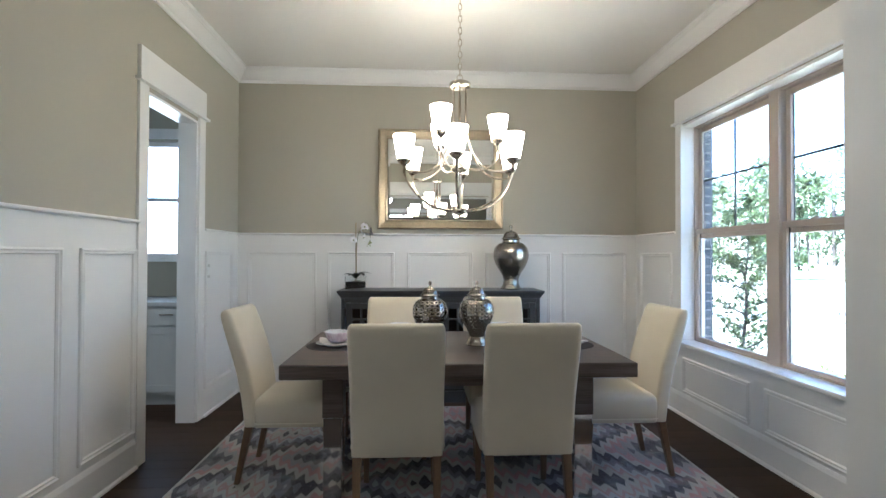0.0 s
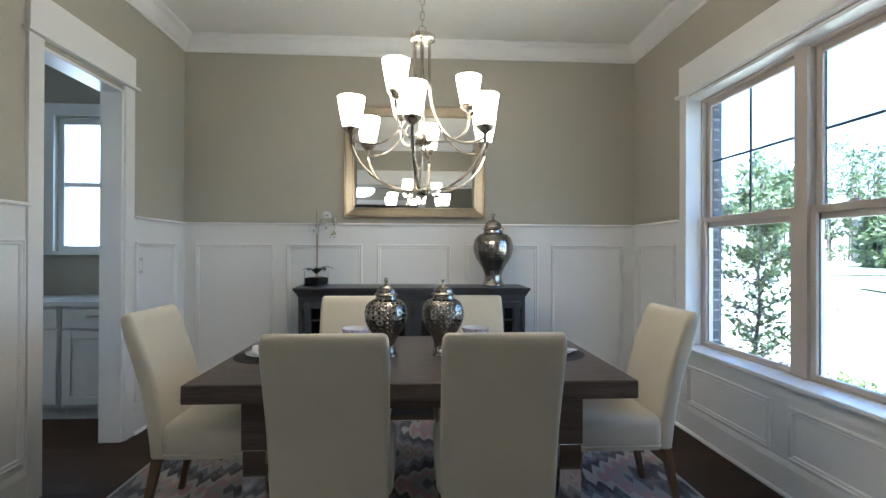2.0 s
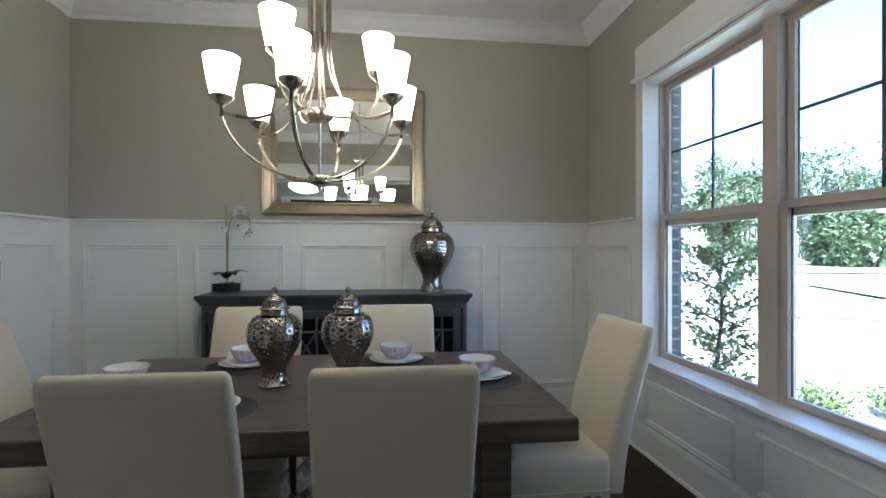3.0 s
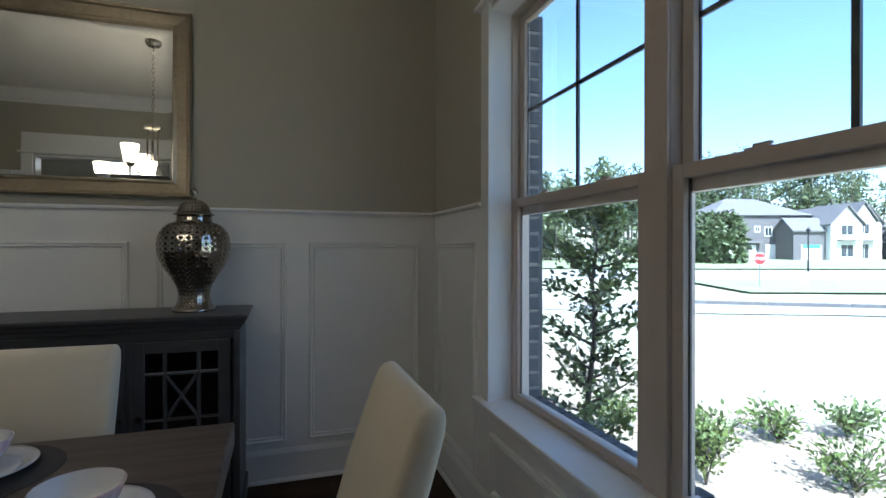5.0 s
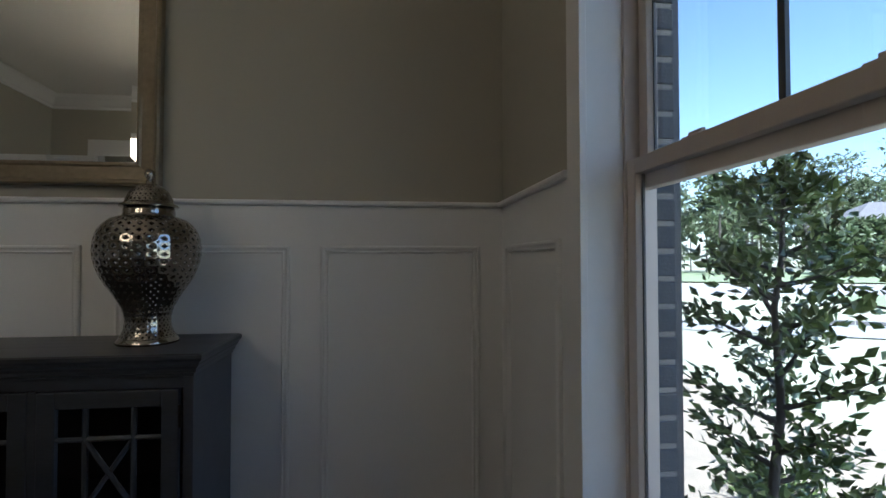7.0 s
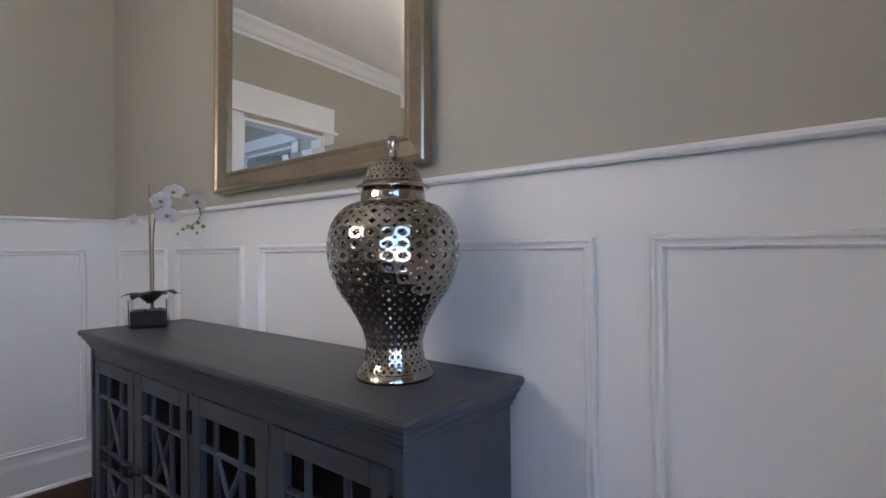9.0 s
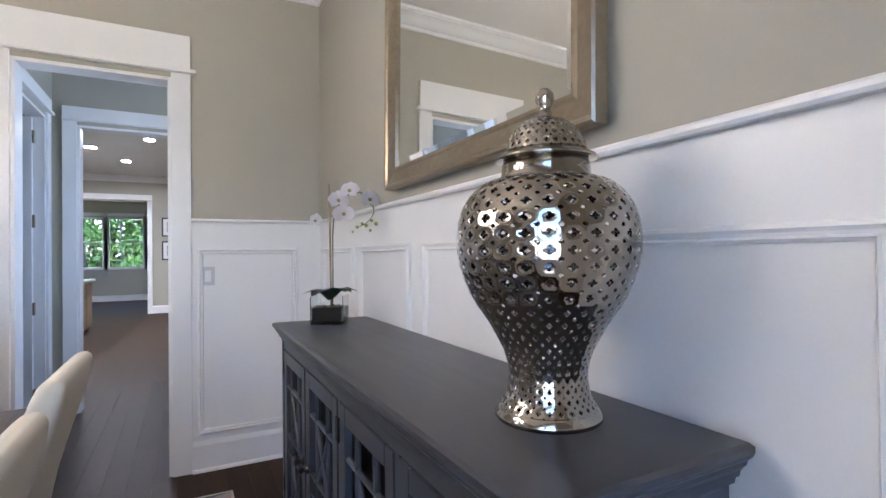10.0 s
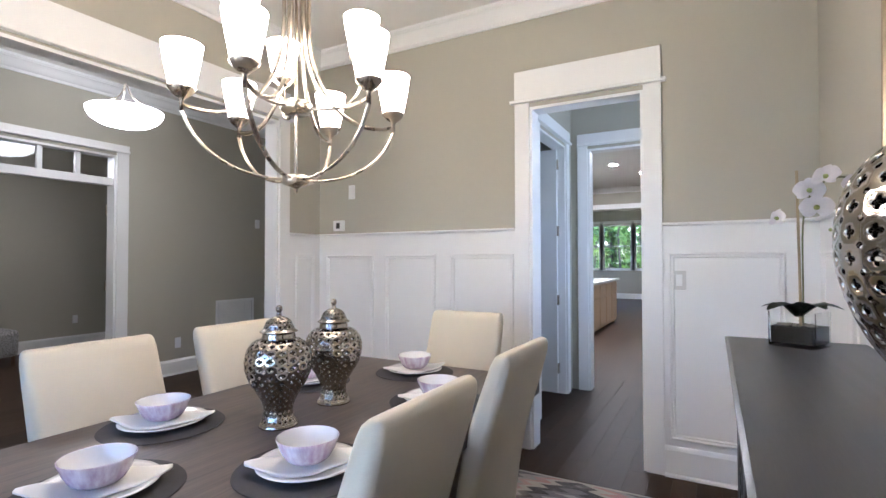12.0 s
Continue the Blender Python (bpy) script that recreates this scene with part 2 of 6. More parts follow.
# ---- floor, mouldings, wainscot ----
def floor_material():
    m = material("dark_oak_floor", (0.048, 0.029, 0.018), 0.5, var=0.2, scale=3, fine=55, bump=0.02, dist=0.0006, stretch=(0.25, 3.0, 1), rvar=0.03)
    n, l = m.node_tree.nodes, m.node_tree.links
    b = n["Principled BSDF"]
    b.inputs["Specular IOR Level"].default_value = 0.1
    info = n.new("ShaderNodeObjectInfo")
    hsv = n.new("ShaderNodeHueSaturation")
    mr = n.new("ShaderNodeMapRange")
    mr.inputs["To Min"].default_value, mr.inputs["To Max"].default_value = 0.8, 1.22
    l.new(info.outputs["Random"], mr.inputs["Value"])
    l.new(mr.outputs["Result"], hsv.inputs["Value"])
    l.new(b.inputs["Base Color"].links[0].from_socket, hsv.inputs["Color"])
    l.new(hsv.outputs["Color"], b.inputs["Base Color"])
    return m


M_floor = floor_material()
floor = structure("floor", boxes((-16.4, -4.2, -1.5, 6.14, -0.12, -0.008), (-4.2, XR + 0.16, -4.25, YB + 0.14, -0.12, -0.008), (-4.2, XL - 0.14, YB + 0.14, PY1 + 0.14, -0.12, -0.008), (-4.2, PX - 0.12, PY1 + 0.14, 6.14, -0.12, -0.008)), M_floor, "dark stained oak plank floor with a satin sheen", "floor")

CROWN = [(0, 0), (0.015, 0), (0.017, 0.024), (0.024, 0.028), (0.034, 0.036), (0.046, 0.050), (0.066, 0.078), (0.082, 0.094), (0.094, 0.098), (0.096, 0.106), (0.106, 0.110), (0.110, 0.131), (0, 0.131)]


def crown(name, label, runs):
    t = thing(name, label, "crown moulding", kind="structure")
    for p0, p1, out in runs:
        part("crown_length", sweep(CROWN, (*p0, H - 0.1315), (*p1, H - 0.1315), (*out, 0), cut0=1, cut1=1), M_white, t)


crown("crown_trim", "white stepped crown moulding round the dining room", [
    ((XL, YB), (XR, YB), (0, -1)), ((XL, YS), (XL, YB), (1, 0)), ((XR, YS), (XR, YB), (-1, 0)), ((XL, YS), (XR, YS), (0, 1))])
crown("foyer_crown_trim", "white crown moulding round the foyer", [
    ((-4.06, YF), (XR, YF), (0, 1)), ((-4.06, YS - 0.13), (XR, YS - 0.13), (0, -1)), ((-4.06, YF), (-4.06, YS - 0.13), (1, 0)), ((XR, YF), (XR, YS - 0.13), (-1, 0))])

MOULD = [(0, 0), (0.012, 0), (0.017, 0.004), (0.018, 0.010), (0.011, 0.016), (0.010, 0.022), (0.013, 0.026), (0.004, 0.032), (0, 0.032)]
BASE_H = 0.185


class Face:
    """Places boxes and mouldings on a wall: a runs along the wall, c stands out from it."""

    def __init__(self, axis, c, sign):
        self.axis, self.c, self.sign = axis, c, sign

    def point(self, a, out, z):
        return (self.c + self.sign * out, a, z) if self.axis == "x" else (a, self.c + self.sign * out, z)

    def way(self):
        return (self.sign, 0, 0) if self.axis == "x" else (0, self.sign, 0)

    def along(self):
        return (0, 1, 0) if self.axis == "x" else (1, 0, 0)

    def block(self, bm, a0, a1, o0, o1, z0, z1, bevel=0.0):
        c0, c1 = sorted((self.c + self.sign * o0, self.c + self.sign * o1))
        return box(bm, c0, c1, a0, a1, z0, z1, bevel) if self.axis == "x" else box(bm, a0, a1, c0, c1, z0, z1, bevel)


def panel_moulding(face, a0, a1, z0, z1, base=0.004):
    """A picture-frame moulding with mitred corners, its outer edge at a0..a1, z0..z1."""
    bm = bmesh.new()
    w, al = Vector(face.way()), Vector(face.along())
    up = Vector((0, 0, 1))
    corners = [(a0, z0), (a1, z0), (a1, z1), (a0, z1)]
    ins = [(1, 1), (-1, 1), (-1, -1), (1, -1)]
    rings = []
    for (a, z), (sa, sz) in zip(corners, ins):
        p = Vector(face.point(a, base, z))
        rings.append([bm.verts.new(p + w * o + al * (sa * u) + up * (sz * u)) for o, u in MOULD])
    for i in range(4):
        r, s = rings[i], rings[(i + 1) % 4]
        for k in range(len(MOULD)):
            j = (k + 1) % len(MOULD)
            bm.faces.new((r[k], r[j], s[j], s[k]))
    return bm


def wainscot(name, face, a0, a1, panels, top=RAIL, blocks=()):
    t = thing(name, "white painted panelled wainscot with a chair rail", "wainscot", kind="structure")
    spans = [(a0, a1, top)] if not blocks else blocks
    for s, e, z in spans:
        bm = bmesh.new()
        face.block(bm, s, e, 0.0, 0.006, 0.0, z - 0.02)
        part("backing", bm, M_white, t)
    for p in panels:
        part("panel_moulding", panel_moulding(face, *p, base=0.006), M_white, t)
    for s, e, z in spans:
        if z < top - 0.1:
            continue
        part("rail_cap", sweep([(0, 0), (0.028, 0), (0.034, 0.006), (0.034, 0.014), (0.028, 0.02), (0, 0.02)], face.point(s, 0, z - 0.02), face.point(e, 0, z - 0.02), face.way()), M_white, t)
    part("base_board", sweep([(0, 0), (0.018, 0), (0.018, BASE_H - 0.028), (0.013, BASE_H - 0.012), (0.008, BASE_H), (0, BASE_H)], face.point(a0, 0, 0), face.point(a1, 0, 0), face.way()), M_white, t)
    part("base_shoe", sweep([(0.018, 0), (0.034, 0), (0.032, 0.010), (0.026, 0.017), (0.018, 0.02)], face.point(a0, 0, 0), face.point(a1, 0, 0), face.way()), M_white, t)
    return t


PT, PB = 1.36, 0.225
north, west, east, south = Face("y", YB, -1), Face("x", XL, 1), Face("x", XR, -1), Face("y", YS, 1)
wainscot("wainscot_north", north, XL, XR, [(a, b, PB, PT) for a, b in ((-1.885, -1.225), (-1.113, -0.458), (-0.329, 0.321), (0.448, 1.108), (1.231, 1.891))])
wainscot("wainscot_west_a", west, YS, 3.25, [(a, b, PB, PT) for a, b in ((1.49, 2.0), (2.12, 2.595), (2.73, 3.235))])
wainscot("wainscot_west_b", west, 4.21, YB, [(4.243, 4.835, PB, PT)])
wainscot("wainscot_east", east, YS, YB, [(4.28, 4.88, PB, PT), (3.27, 4.10, 0.205, 0.488), (2.30, 3.13, 0.205, 0.488), (1.5, 2.08, PB, PT)],
         blocks=[(4.203, YB, RAIL), (2.20, 4.203, 0.62), (YS, 2.20, RAIL)])
wainscot("wainscot_south_a", south, XL, -1.614, [(-1.91, -1.69, PB, PT)])
wainscot("wainscot_south_b", south, 1.09, XR, [(1.2, 1.88, PB, PT)])


def cased(name, face, a0, a1, top, label, leg=0.105, head=0.205, ear=0.03, z0=0.0, gap=0.0):
    """Craftsman casing: flat legs, a fillet strip and a tall flat header."""
    t = thing(name, label, "door casing", kind="structure")
    for s, e in ((a0 - leg, a0 - gap), (a1 + gap, a1 + leg)):
        bm = bmesh.new()
        face.block(bm, s, e, 0, 0.02, z0, top + 0.03, 0.002)
        part("casing_leg", bm, M_white, t)
    bm = bmesh.new()
    face.block(bm, a0 - leg - ear, a1 + leg + ear, 0, 0.045, top + 0.03, top + 0.052, 0.004)
    part("fillet_strip", bm, M_white, t)
    bm = bmesh.new()
    face.block(bm, a0 - leg, a1 + leg, 0, 0.026, top + 0.052, top + 0.052 + head, 0.002)
    part("header_board", bm, M_white, t)
    return t


def lining(name, axis, c0, c1, a0, a1, top, thick=0.02):
    """Jambs and head that line an opening through a wall."""
    t = thing(name, "white painted door lining", "door lining", kind="structure")
    for nm, u0, u1, z0, z1 in (("jamb", a0, a0 + thick, 0, top), ("jamb", a1 - thick, a1, 0, top), ("head", a0 + thick, a1 - thick, top - thick, top)):
        part(nm, boxes((c0, c1, u0, u1, z0, z1) if axis == "x" else (u0, u1, c0, c1, z0, z1)), M_white, t)
    return t


cased("door_casing_1", west, DY0, DY1, DTOP, "white craftsman casing round the pantry doorway")
lining("door_lining_1", "x", XL - 0.142, XL + 0.002, DY0 - 0.001, DY1 + 0.001, DTOP + 0.001)
cased("door_casing_2", south, OX0, OX1, OTOP - 0.015, "white craftsman casing round the wide foyer opening")
lining("door_lining_2", "y", YS - 0.132, YS + 0.002, OX0 - 0.001, OX1 + 0.001, OTOP + 0.001)
cased("door_casing_3", Face("y", YS - 0.13, -1), OX0, OX1, OTOP - 0.015, "white casing on the foyer side of the opening")
cased("door_casing_4", Face("x", PX, 1), 3.37, 4.37, 2.44, "white casing round the kitchen opening", leg=0.1, head=0.1, ear=0.0)
lining("door_lining_4", "x", PX - 0.142, PX + 0.002, 3.369, 4.371, 2.441)
cased("door_casing_5", Face("y", PY0, 1), -3.52, -2.66, 2.44, "white casing round the hinged pantry door", leg=0.1, head=0.1, ear=0.0)
lining("door_lining_5", "y", PY0 - 0.122, PY0 + 0.002, -3.521, -2.659, 2.441)
cased("door_casing_6", Face("y", YF, 1), -1.53, 0.10, 2.42, "white casing round the study doorway", leg=0.12, head=0.06, ear=0.0)
lining("door_lining_6", "y", YF - 0.132, YF + 0.002, -1.531, 0.101, 2.421)
cased("door_casing_7", Face("x", -11.86, 1), 0.2, 3.42, 2.58, "white casing round a wide far opening", leg=0.1, head=0.1, ear=0.0)


# ---- window of the dining room ----
def sash(y0, y1, z0, z1, x0, x1, parent, name, frame_w=0.040, low=0.055, lites=(1, 1)):
    f = part(name, boxes((x0, x1, y0, y0 + frame_w, z0, z1), (x0, x1, y1 - frame_w, y1, z0, z1), (x0, x1, y0 + frame_w, y1 - frame_w, z0, z0 + low), (x0, x1, y0 + frame_w, y1 - frame_w, z1 - frame_w, z1), bevel=0.003), M_sash, parent)
    xm = (x0 + x1) / 2
    g = part("pane", boxes((xm - 0.002, xm + 0.002, y0 + frame_w - 0.005, y1 - frame_w + 0.005, z0 + low - 0.005, z1 - frame_w + 0.005)), M_pane, f)
    g.visible_shadow = False
    part("gasket", boxes((xm + 0.004, xm + 0.010, y0 + frame_w, y0 + frame_w + 0.006, z0 + low, z1 - frame_w), (xm + 0.004, xm + 0.010, y1 - frame_w - 0.006, y1 - frame_w, z0 + low, z1 - frame_w)), M_dark_gasket, f)
    for i in range(1, lites[0]):
        y = y0 + frame_w + (y1 - y0 - 2 * frame_w) * i / lites[0]
        part("muntin", boxes((xm + 0.003, xm + 0.012, y - 0.008, y + 0.008, z0 + low, z1 - frame_w)), M_dark_gasket, f)
    for i in range(1, lites[1]):
        z = z0 + low + (z1 - z0 - low - frame_w) * i / lites[1]
        part("muntin", boxes((xm + 0.0035, xm + 0.0115, y0 + frame_w, y1 - frame_w, z - 0.008, z + 0.008)), M_dark_gasket, f)
    return f


def double_hung(t, y0, y1, z0, z1, x):
    """Tan vinyl unit with its inner face at x; the upper sash stands further out."""
    bm = boxes((x, x + 0.098, y0, y0 + 0.028, z0, z1), (x, x + 0.09, y1 - 0.028, y1, z0, z1), (x, x + 0.098, y0 + 0.028, y1 - 0.028, z0, z0 + 0.010), (x, x + 0.098, y0 + 0.028, y1 - 0.028, z1 - 0.03, z1), bevel=0.002)
    part("window_frame", bm, M_sash, t)
    meet = 1.535
    low = sash(y0 + 0.03, y1 - 0.03, z0 + 0.011, meet + 0.02, x + 0.004, x + 0.036, t, "lower_sash", low=0.028)
    sash(y0 + 0.03, y1 - 0.03, meet - 0.055, z1 - 0.032, x + 0.038, x + 0.070, t, "upper_sash", low=0.075, lites=(2, 2))
    for yy in (y0 + 0.27, y1 - 0.27):
        bm = boxes((x + 0.018, x + 0.042, yy - 0.03, yy + 0.03, meet + 0.02, meet + 0.028), bevel=0.002)
        box(bm, x + 0.022, x + 0.034, yy - 0.035, yy + 0.012, meet + 0.028, meet + 0.036, 0.003)
        part("sash_lock", bm, M_sash, low)


win = thing("window_1", "tan vinyl twin double-hung window with white casing", "window", kind="structure")
WX = XR + 0.106
WM = 3.184
double_hung(win, WM + 0.02, WY1 - 0.002, SILL, WHEAD - 0.002, WX)
double_hung(win, WY0 + 0.002, WM - 0.02, SILL, WHEAD - 0.002, WX)
part("mullion", boxes((WX - 0.010, WX - 0.0005, WM - 0.046, WM + 0.046, SILL, WHEAD - 0.019), (WX, WX + 0.085, WM - 0.0195, WM + 0.0195, SILL, WHEAD - 0.002), bevel=0.002), M_sash, win)
part("window_jamb", boxes((XR, WX, WY1 - 0.018, WY1, SILL, WHEAD), (XR, WX, WY0, WY0 + 0.018, SILL, WHEAD), (XR, WX, WY0 + 0.018, WY1 - 0.018, WHEAD - 0.018, WHEAD)), M_white, win)
part("window_stool", boxes((XR - 0.055, WX + 0.01, WY0 - 0.085, WY1 + 0.085, SILL - 0.028, SILL), bevel=0.006), M_white, win)
part("window_apron", boxes((XR - 0.02, XR, WY0 - 0.05, WY1 + 0.05, SILL - 0.105, SILL - 0.028), bevel=0.002), M_white, win)
cased("window_casing_1", Face("x", XR, -1), WY0 + 0.038, WY1 - 0.038, WHEAD - 0.022, "white craftsman casing round the twin window", z0=SILL, leg=0.088)

# ---- materials of the furniture ----
M_linen = material("cream_linen", (0.62, 0.555, 0.425), 0.9, var=0.05, scale=4, fine=420, bump=0.25, dist=0.0015, sheen=0.3)
M_oakleg = material("brown_stained_wood", (0.17, 0.105, 0.058), 0.45, var=0.25, scale=8, fine=60, stretch=(4, 4, 0.4), bump=0.1)
M_table = material("dark_greyed_oak", (0.115, 0.088, 0.073), 0.42, var=0.42, scale=4, fine=22, second=(0.022, 0.016, 0.014), stretch=(0.35, 7, 7), bump=0.3, dist=0.001)
M_steel = material("polished_steel", (0.75, 0.74, 0.73), 0.06, metal=1.0, var=0.02, bump=0, rvar=0.02)
M_sideboard = material("charcoal_painted_wood", (0.052, 0.053, 0.058), 0.36, var=0.16, scale=4, fine=70, stretch=(0.4, 5, 3), bump=0.12, dist=0.0008)
# near-black: the shade behind the lattice doors is put into this colour
M_inside_shade = material("shaded_cabinet_inside", (0.012, 0.008, 0.008), 0.7, var=0.1, bump=0)
M_gold = material("champagne_gilt_frame", (0.34, 0.285, 0.20), 0.34, metal=0.75, var=0.16, scale=3, fine=50, stretch=(1, 1, 1), bump=0.12, dist=0.0008)
M_mirror = material("silvered_mirror", (0.86, 0.87, 0.86), 0.015, metal=1.0, var=0.0, bump=0, rvar=0.0)


# ---- dining table ----
TX, TY, TZ = 0.002, 3.197, 0.765
table = thing("dining_table", "dark greyed oak dining table with a thick top", "table", at=(TX, TY, 0))
part("tabletop", boxes((-0.938, 0.938, -0.56, 0.56, TZ - 0.078, TZ), bevel=0.008), M_table, table)
part("apron", boxes((-0.72, 0.72, -0.36, -0.335, 0.60, TZ - 0.079), (-0.72, 0.72, 0.335, 0.36, 0.60, TZ - 0.079)), M_table, table)
for sx in (-1, 1):
    for sy in (-1, 1):
        leg = part("leg", boxes((sx * 0.68 - 0.055, sx * 0.68 + 0.055, sy * 0.40 - 0.055, sy * 0.40 + 0.055, 0.46, TZ - 0.079), bevel=0.004), M_table, table)
        part("steel_sleeve", boxes((sx * 0.68 - 0.05, sx * 0.68 + 0.05, sy * 0.40 - 0.05, sy * 0.40 + 0.05, 0.012, 0.46), bevel=0.003), M_steel, leg, "polished steel lower leg")


# ---- dining chairs ----
def ring(bm, w, t, y, z, r, lean=0.0, n=3):
    """A rounded rectangle w by t about (0, y, z); lean tips it."""
    out = []
    for cx, cy, a0 in ((w / 2 - r, t / 2 - r, 0), (-w / 2 + r, t / 2 - r, 90), (-w / 2 + r, -t / 2 + r, 180), (w / 2 - r, -t / 2 + r, 270)):
        for k in range(n + 1):
            a = radians(a0 + 90 * k / n)
            dx, dy = cx + r * math.cos(a), cy + r * math.sin(a)
            out.append(bm.verts.new((dx, y + dy * math.cos(lean), z + dy * math.sin(lean))))
    return out


def loft(bm, rings):
    for a, b in zip(rings, rings[1:]):
        for i in range(len(a)):
            j = (i + 1) % len(a)
            bm.faces.new((a[i], a[j], b[j], b[i]))
    bm.faces.new(rings[0])
    bm.faces.new(rings[-1])


def dining_chair():
    """Parsons chair facing +y, its rear legs at y = 0."""
    t = thing("dining_chair", "cream linen upholstered dining chair with brown wooden legs", "chair", "chairs round the table")
    bm = bmesh.new()
    rows = []
    for z, y, th, w, r in ((0.330, 0.045, 0.060, 0.435, 0.012), (0.337, 0.045, 0.068, 0.447, 0.014), (0.42, 0.038, 0.072, 0.452, 0.016), (0.52, 0.026, 0.078, 0.454, 0.02),
                           (0.64, 0.004, 0.082, 0.455, 0.022), (0.76, -0.030, 0.082, 0.458, 0.024), (0.86, -0.063, 0.078, 0.460, 0.026), (0.950, -0.092, 0.070, 0.460, 0.026),
                           (0.980, -0.101, 0.058, 0.454, 0.022), (0.993, -0.106, 0.040, 0.442, 0.016), (0.999, -0.108, 0.016, 0.424, 0.006)):
        rows.append(ring(bm, w, th, y, z, r, lean=0.15 * min(1, max(0, (z - 0.4) / 0.4))))
    loft(bm, rows)
    back = part("backrest", bm, M_linen, t, smooth=True)
    for sx in (-1, 1):
        pts = [(sx * 0.2245, y - 0.008, z) for z, y in ((0.36, 0.075), (0.5, 0.058), (0.64, 0.038), (0.76, 0.004), (0.86, -0.030), (0.93, -0.058), (0.962, -0.072))]
        part("seam", tube(pts, 0.0022, 6), M_linen, back)
    bm = bmesh.new()
    rows = []
    for z, w, d, y, r in ((0.330, 0.455, 0.435, 0.285, 0.03), (0.336, 0.468, 0.447, 0.287, 0.034), (0.42, 0.474, 0.455, 0.290, 0.036), (0.455, 0.474, 0.455, 0.290, 0.04), (0.475, 0.462, 0.445, 0.288, 0.045), (0.487, 0.43, 0.415, 0.285, 0.05), (0.494, 0.34, 0.33, 0.283, 0.05), (0.497, 0.16, 0.16, 0.283, 0.05)):
        rows.append(ring(bm, w, d, y, z, r, n=4))
    loft(bm, rows)
    seat = part("seat", bm, M_linen, t, smooth=True)
    bm = bmesh.new()
    rows = [ring(bm, w, d, 0.288, z, 0.036, n=4) for z, w, d in ((0.348, 0.474, 0.452), (0.350, 0.478, 0.456), (0.3545, 0.478, 0.456), (0.3565, 0.474, 0.452))]
    loft(bm, rows)
    part("piping", bm, M_linen, seat, smooth=True)
    for sx in (-1, 1):
        for y0, y1, name in ((0.035, -0.035, "rear_leg"), (0.475, 0.485, "front_leg")):
            q = bmesh.new()
            s0, s1 = 0.022, 0.014
            lo = [q.verts.new((sx * 0.195 + a * s1, y1 + b * s1, 0.0)) for a, b in ((-1, -1), (1, -1), (1, 1), (-1, 1))]
            hi = [q.verts.new((sx * 0.195 + a * s0, y0 + b * s0, 0.335)) for a, b in ((-1, -1), (1, -1), (1, 1), (-1, 1))]
            loft(q, [lo, hi])
            bmesh.ops.bevel(q, geom=list(q.edges), offset=0.003, segments=1, affect="EDGES")
            part(name, q, M_oakleg, t)
    return t


RUGZ = 0.010
chair = dining_chair()
chair.matrix_basis = pose(-0.325, 2.495, RUGZ)
for x, y, a in ((0.325, 2.495, 0), (-0.375, 3.775, 180), (0.352, 3.80, 180), (-1.228, 3.185, -90), (1.27, 3.18, 90)):
    copy_thing(chair, pose(x, y, RUGZ, 0, 0, a))


# ---- mirror ----
def mirror():
    x0, x1, z0, z1 = -0.62, 0.62, 1.592, 2.58
    t = thing("wall_mirror", "rectangular mirror in a broad champagne gilt frame", "mirror", at=((x0 + x1) / 2, YB - 0.0085, (z0 + z1) / 2))
    t.matrix_basis = t.matrix_basis @ pose(0, 0, 0, -0.85, 0, 0)
    w, h = (x1 - x0) / 2, (z1 - z0) / 2
    prof = [(0.0, 0.003), (0.0, 0.040), (0.006, 0.046), (0.014, 0.044), (0.022, 0.036), (0.070, 0.026), (0.078, 0.030), (0.088, 0.028), (0.092, 0.018), (0.092, 0.003)]
    bm = bmesh.new()
    rings = []
    for sx, sz in ((-1, -1), (1, -1), (1, 1), (-1, 1)):
        rings.append([bm.verts.new((sx * (w - i), -o, sz * (h - i))) for i, o in prof])
    for k in range(4):
        r, s = rings[k], rings[(k + 1) % 4]
        for i in range(len(prof)):
            j = (i + 1) % len(prof)
            bm.faces.new((r[i], r[j], s[j], s[i]))
    part("frame", bm, M_gold, t)
    bm = bmesh.new()
    g, b = 0.092, 0.022
    o = [bm.verts.new((sx * (w - g), -0.014, sz * (h - g))) for sx, sz in ((-1, -1), (1, -1), (1, 1), (-1, 1))]
    i = [bm.verts.new((sx * (w - g - b), -0.0175, sz * (h - g - b))) for sx, sz in ((-1, -1), (1, -1), (1, 1), (-1, 1))]
    k = [bm.verts.new((sx * (w - g), -0.006, sz * (h - g))) for sx, sz in ((-1, -1), (1, -1), (1, 1), (-1, 1))]
    bm.faces.new(i)
    for a in range(4):
        c = (a + 1) % 4
        bm.faces.new((o[a], o[c], i[c], i[a]))
        bm.faces.new((k[a], k[c], o[c], o[a]))
    bm.faces.new(k)
    part("bevelled_glass", bm, M_mirror, t)


mirror()


# ---- sideboard ----
SX0, SX1, SY0, SZ = -0.95, 0.93, 4.522, 1.012


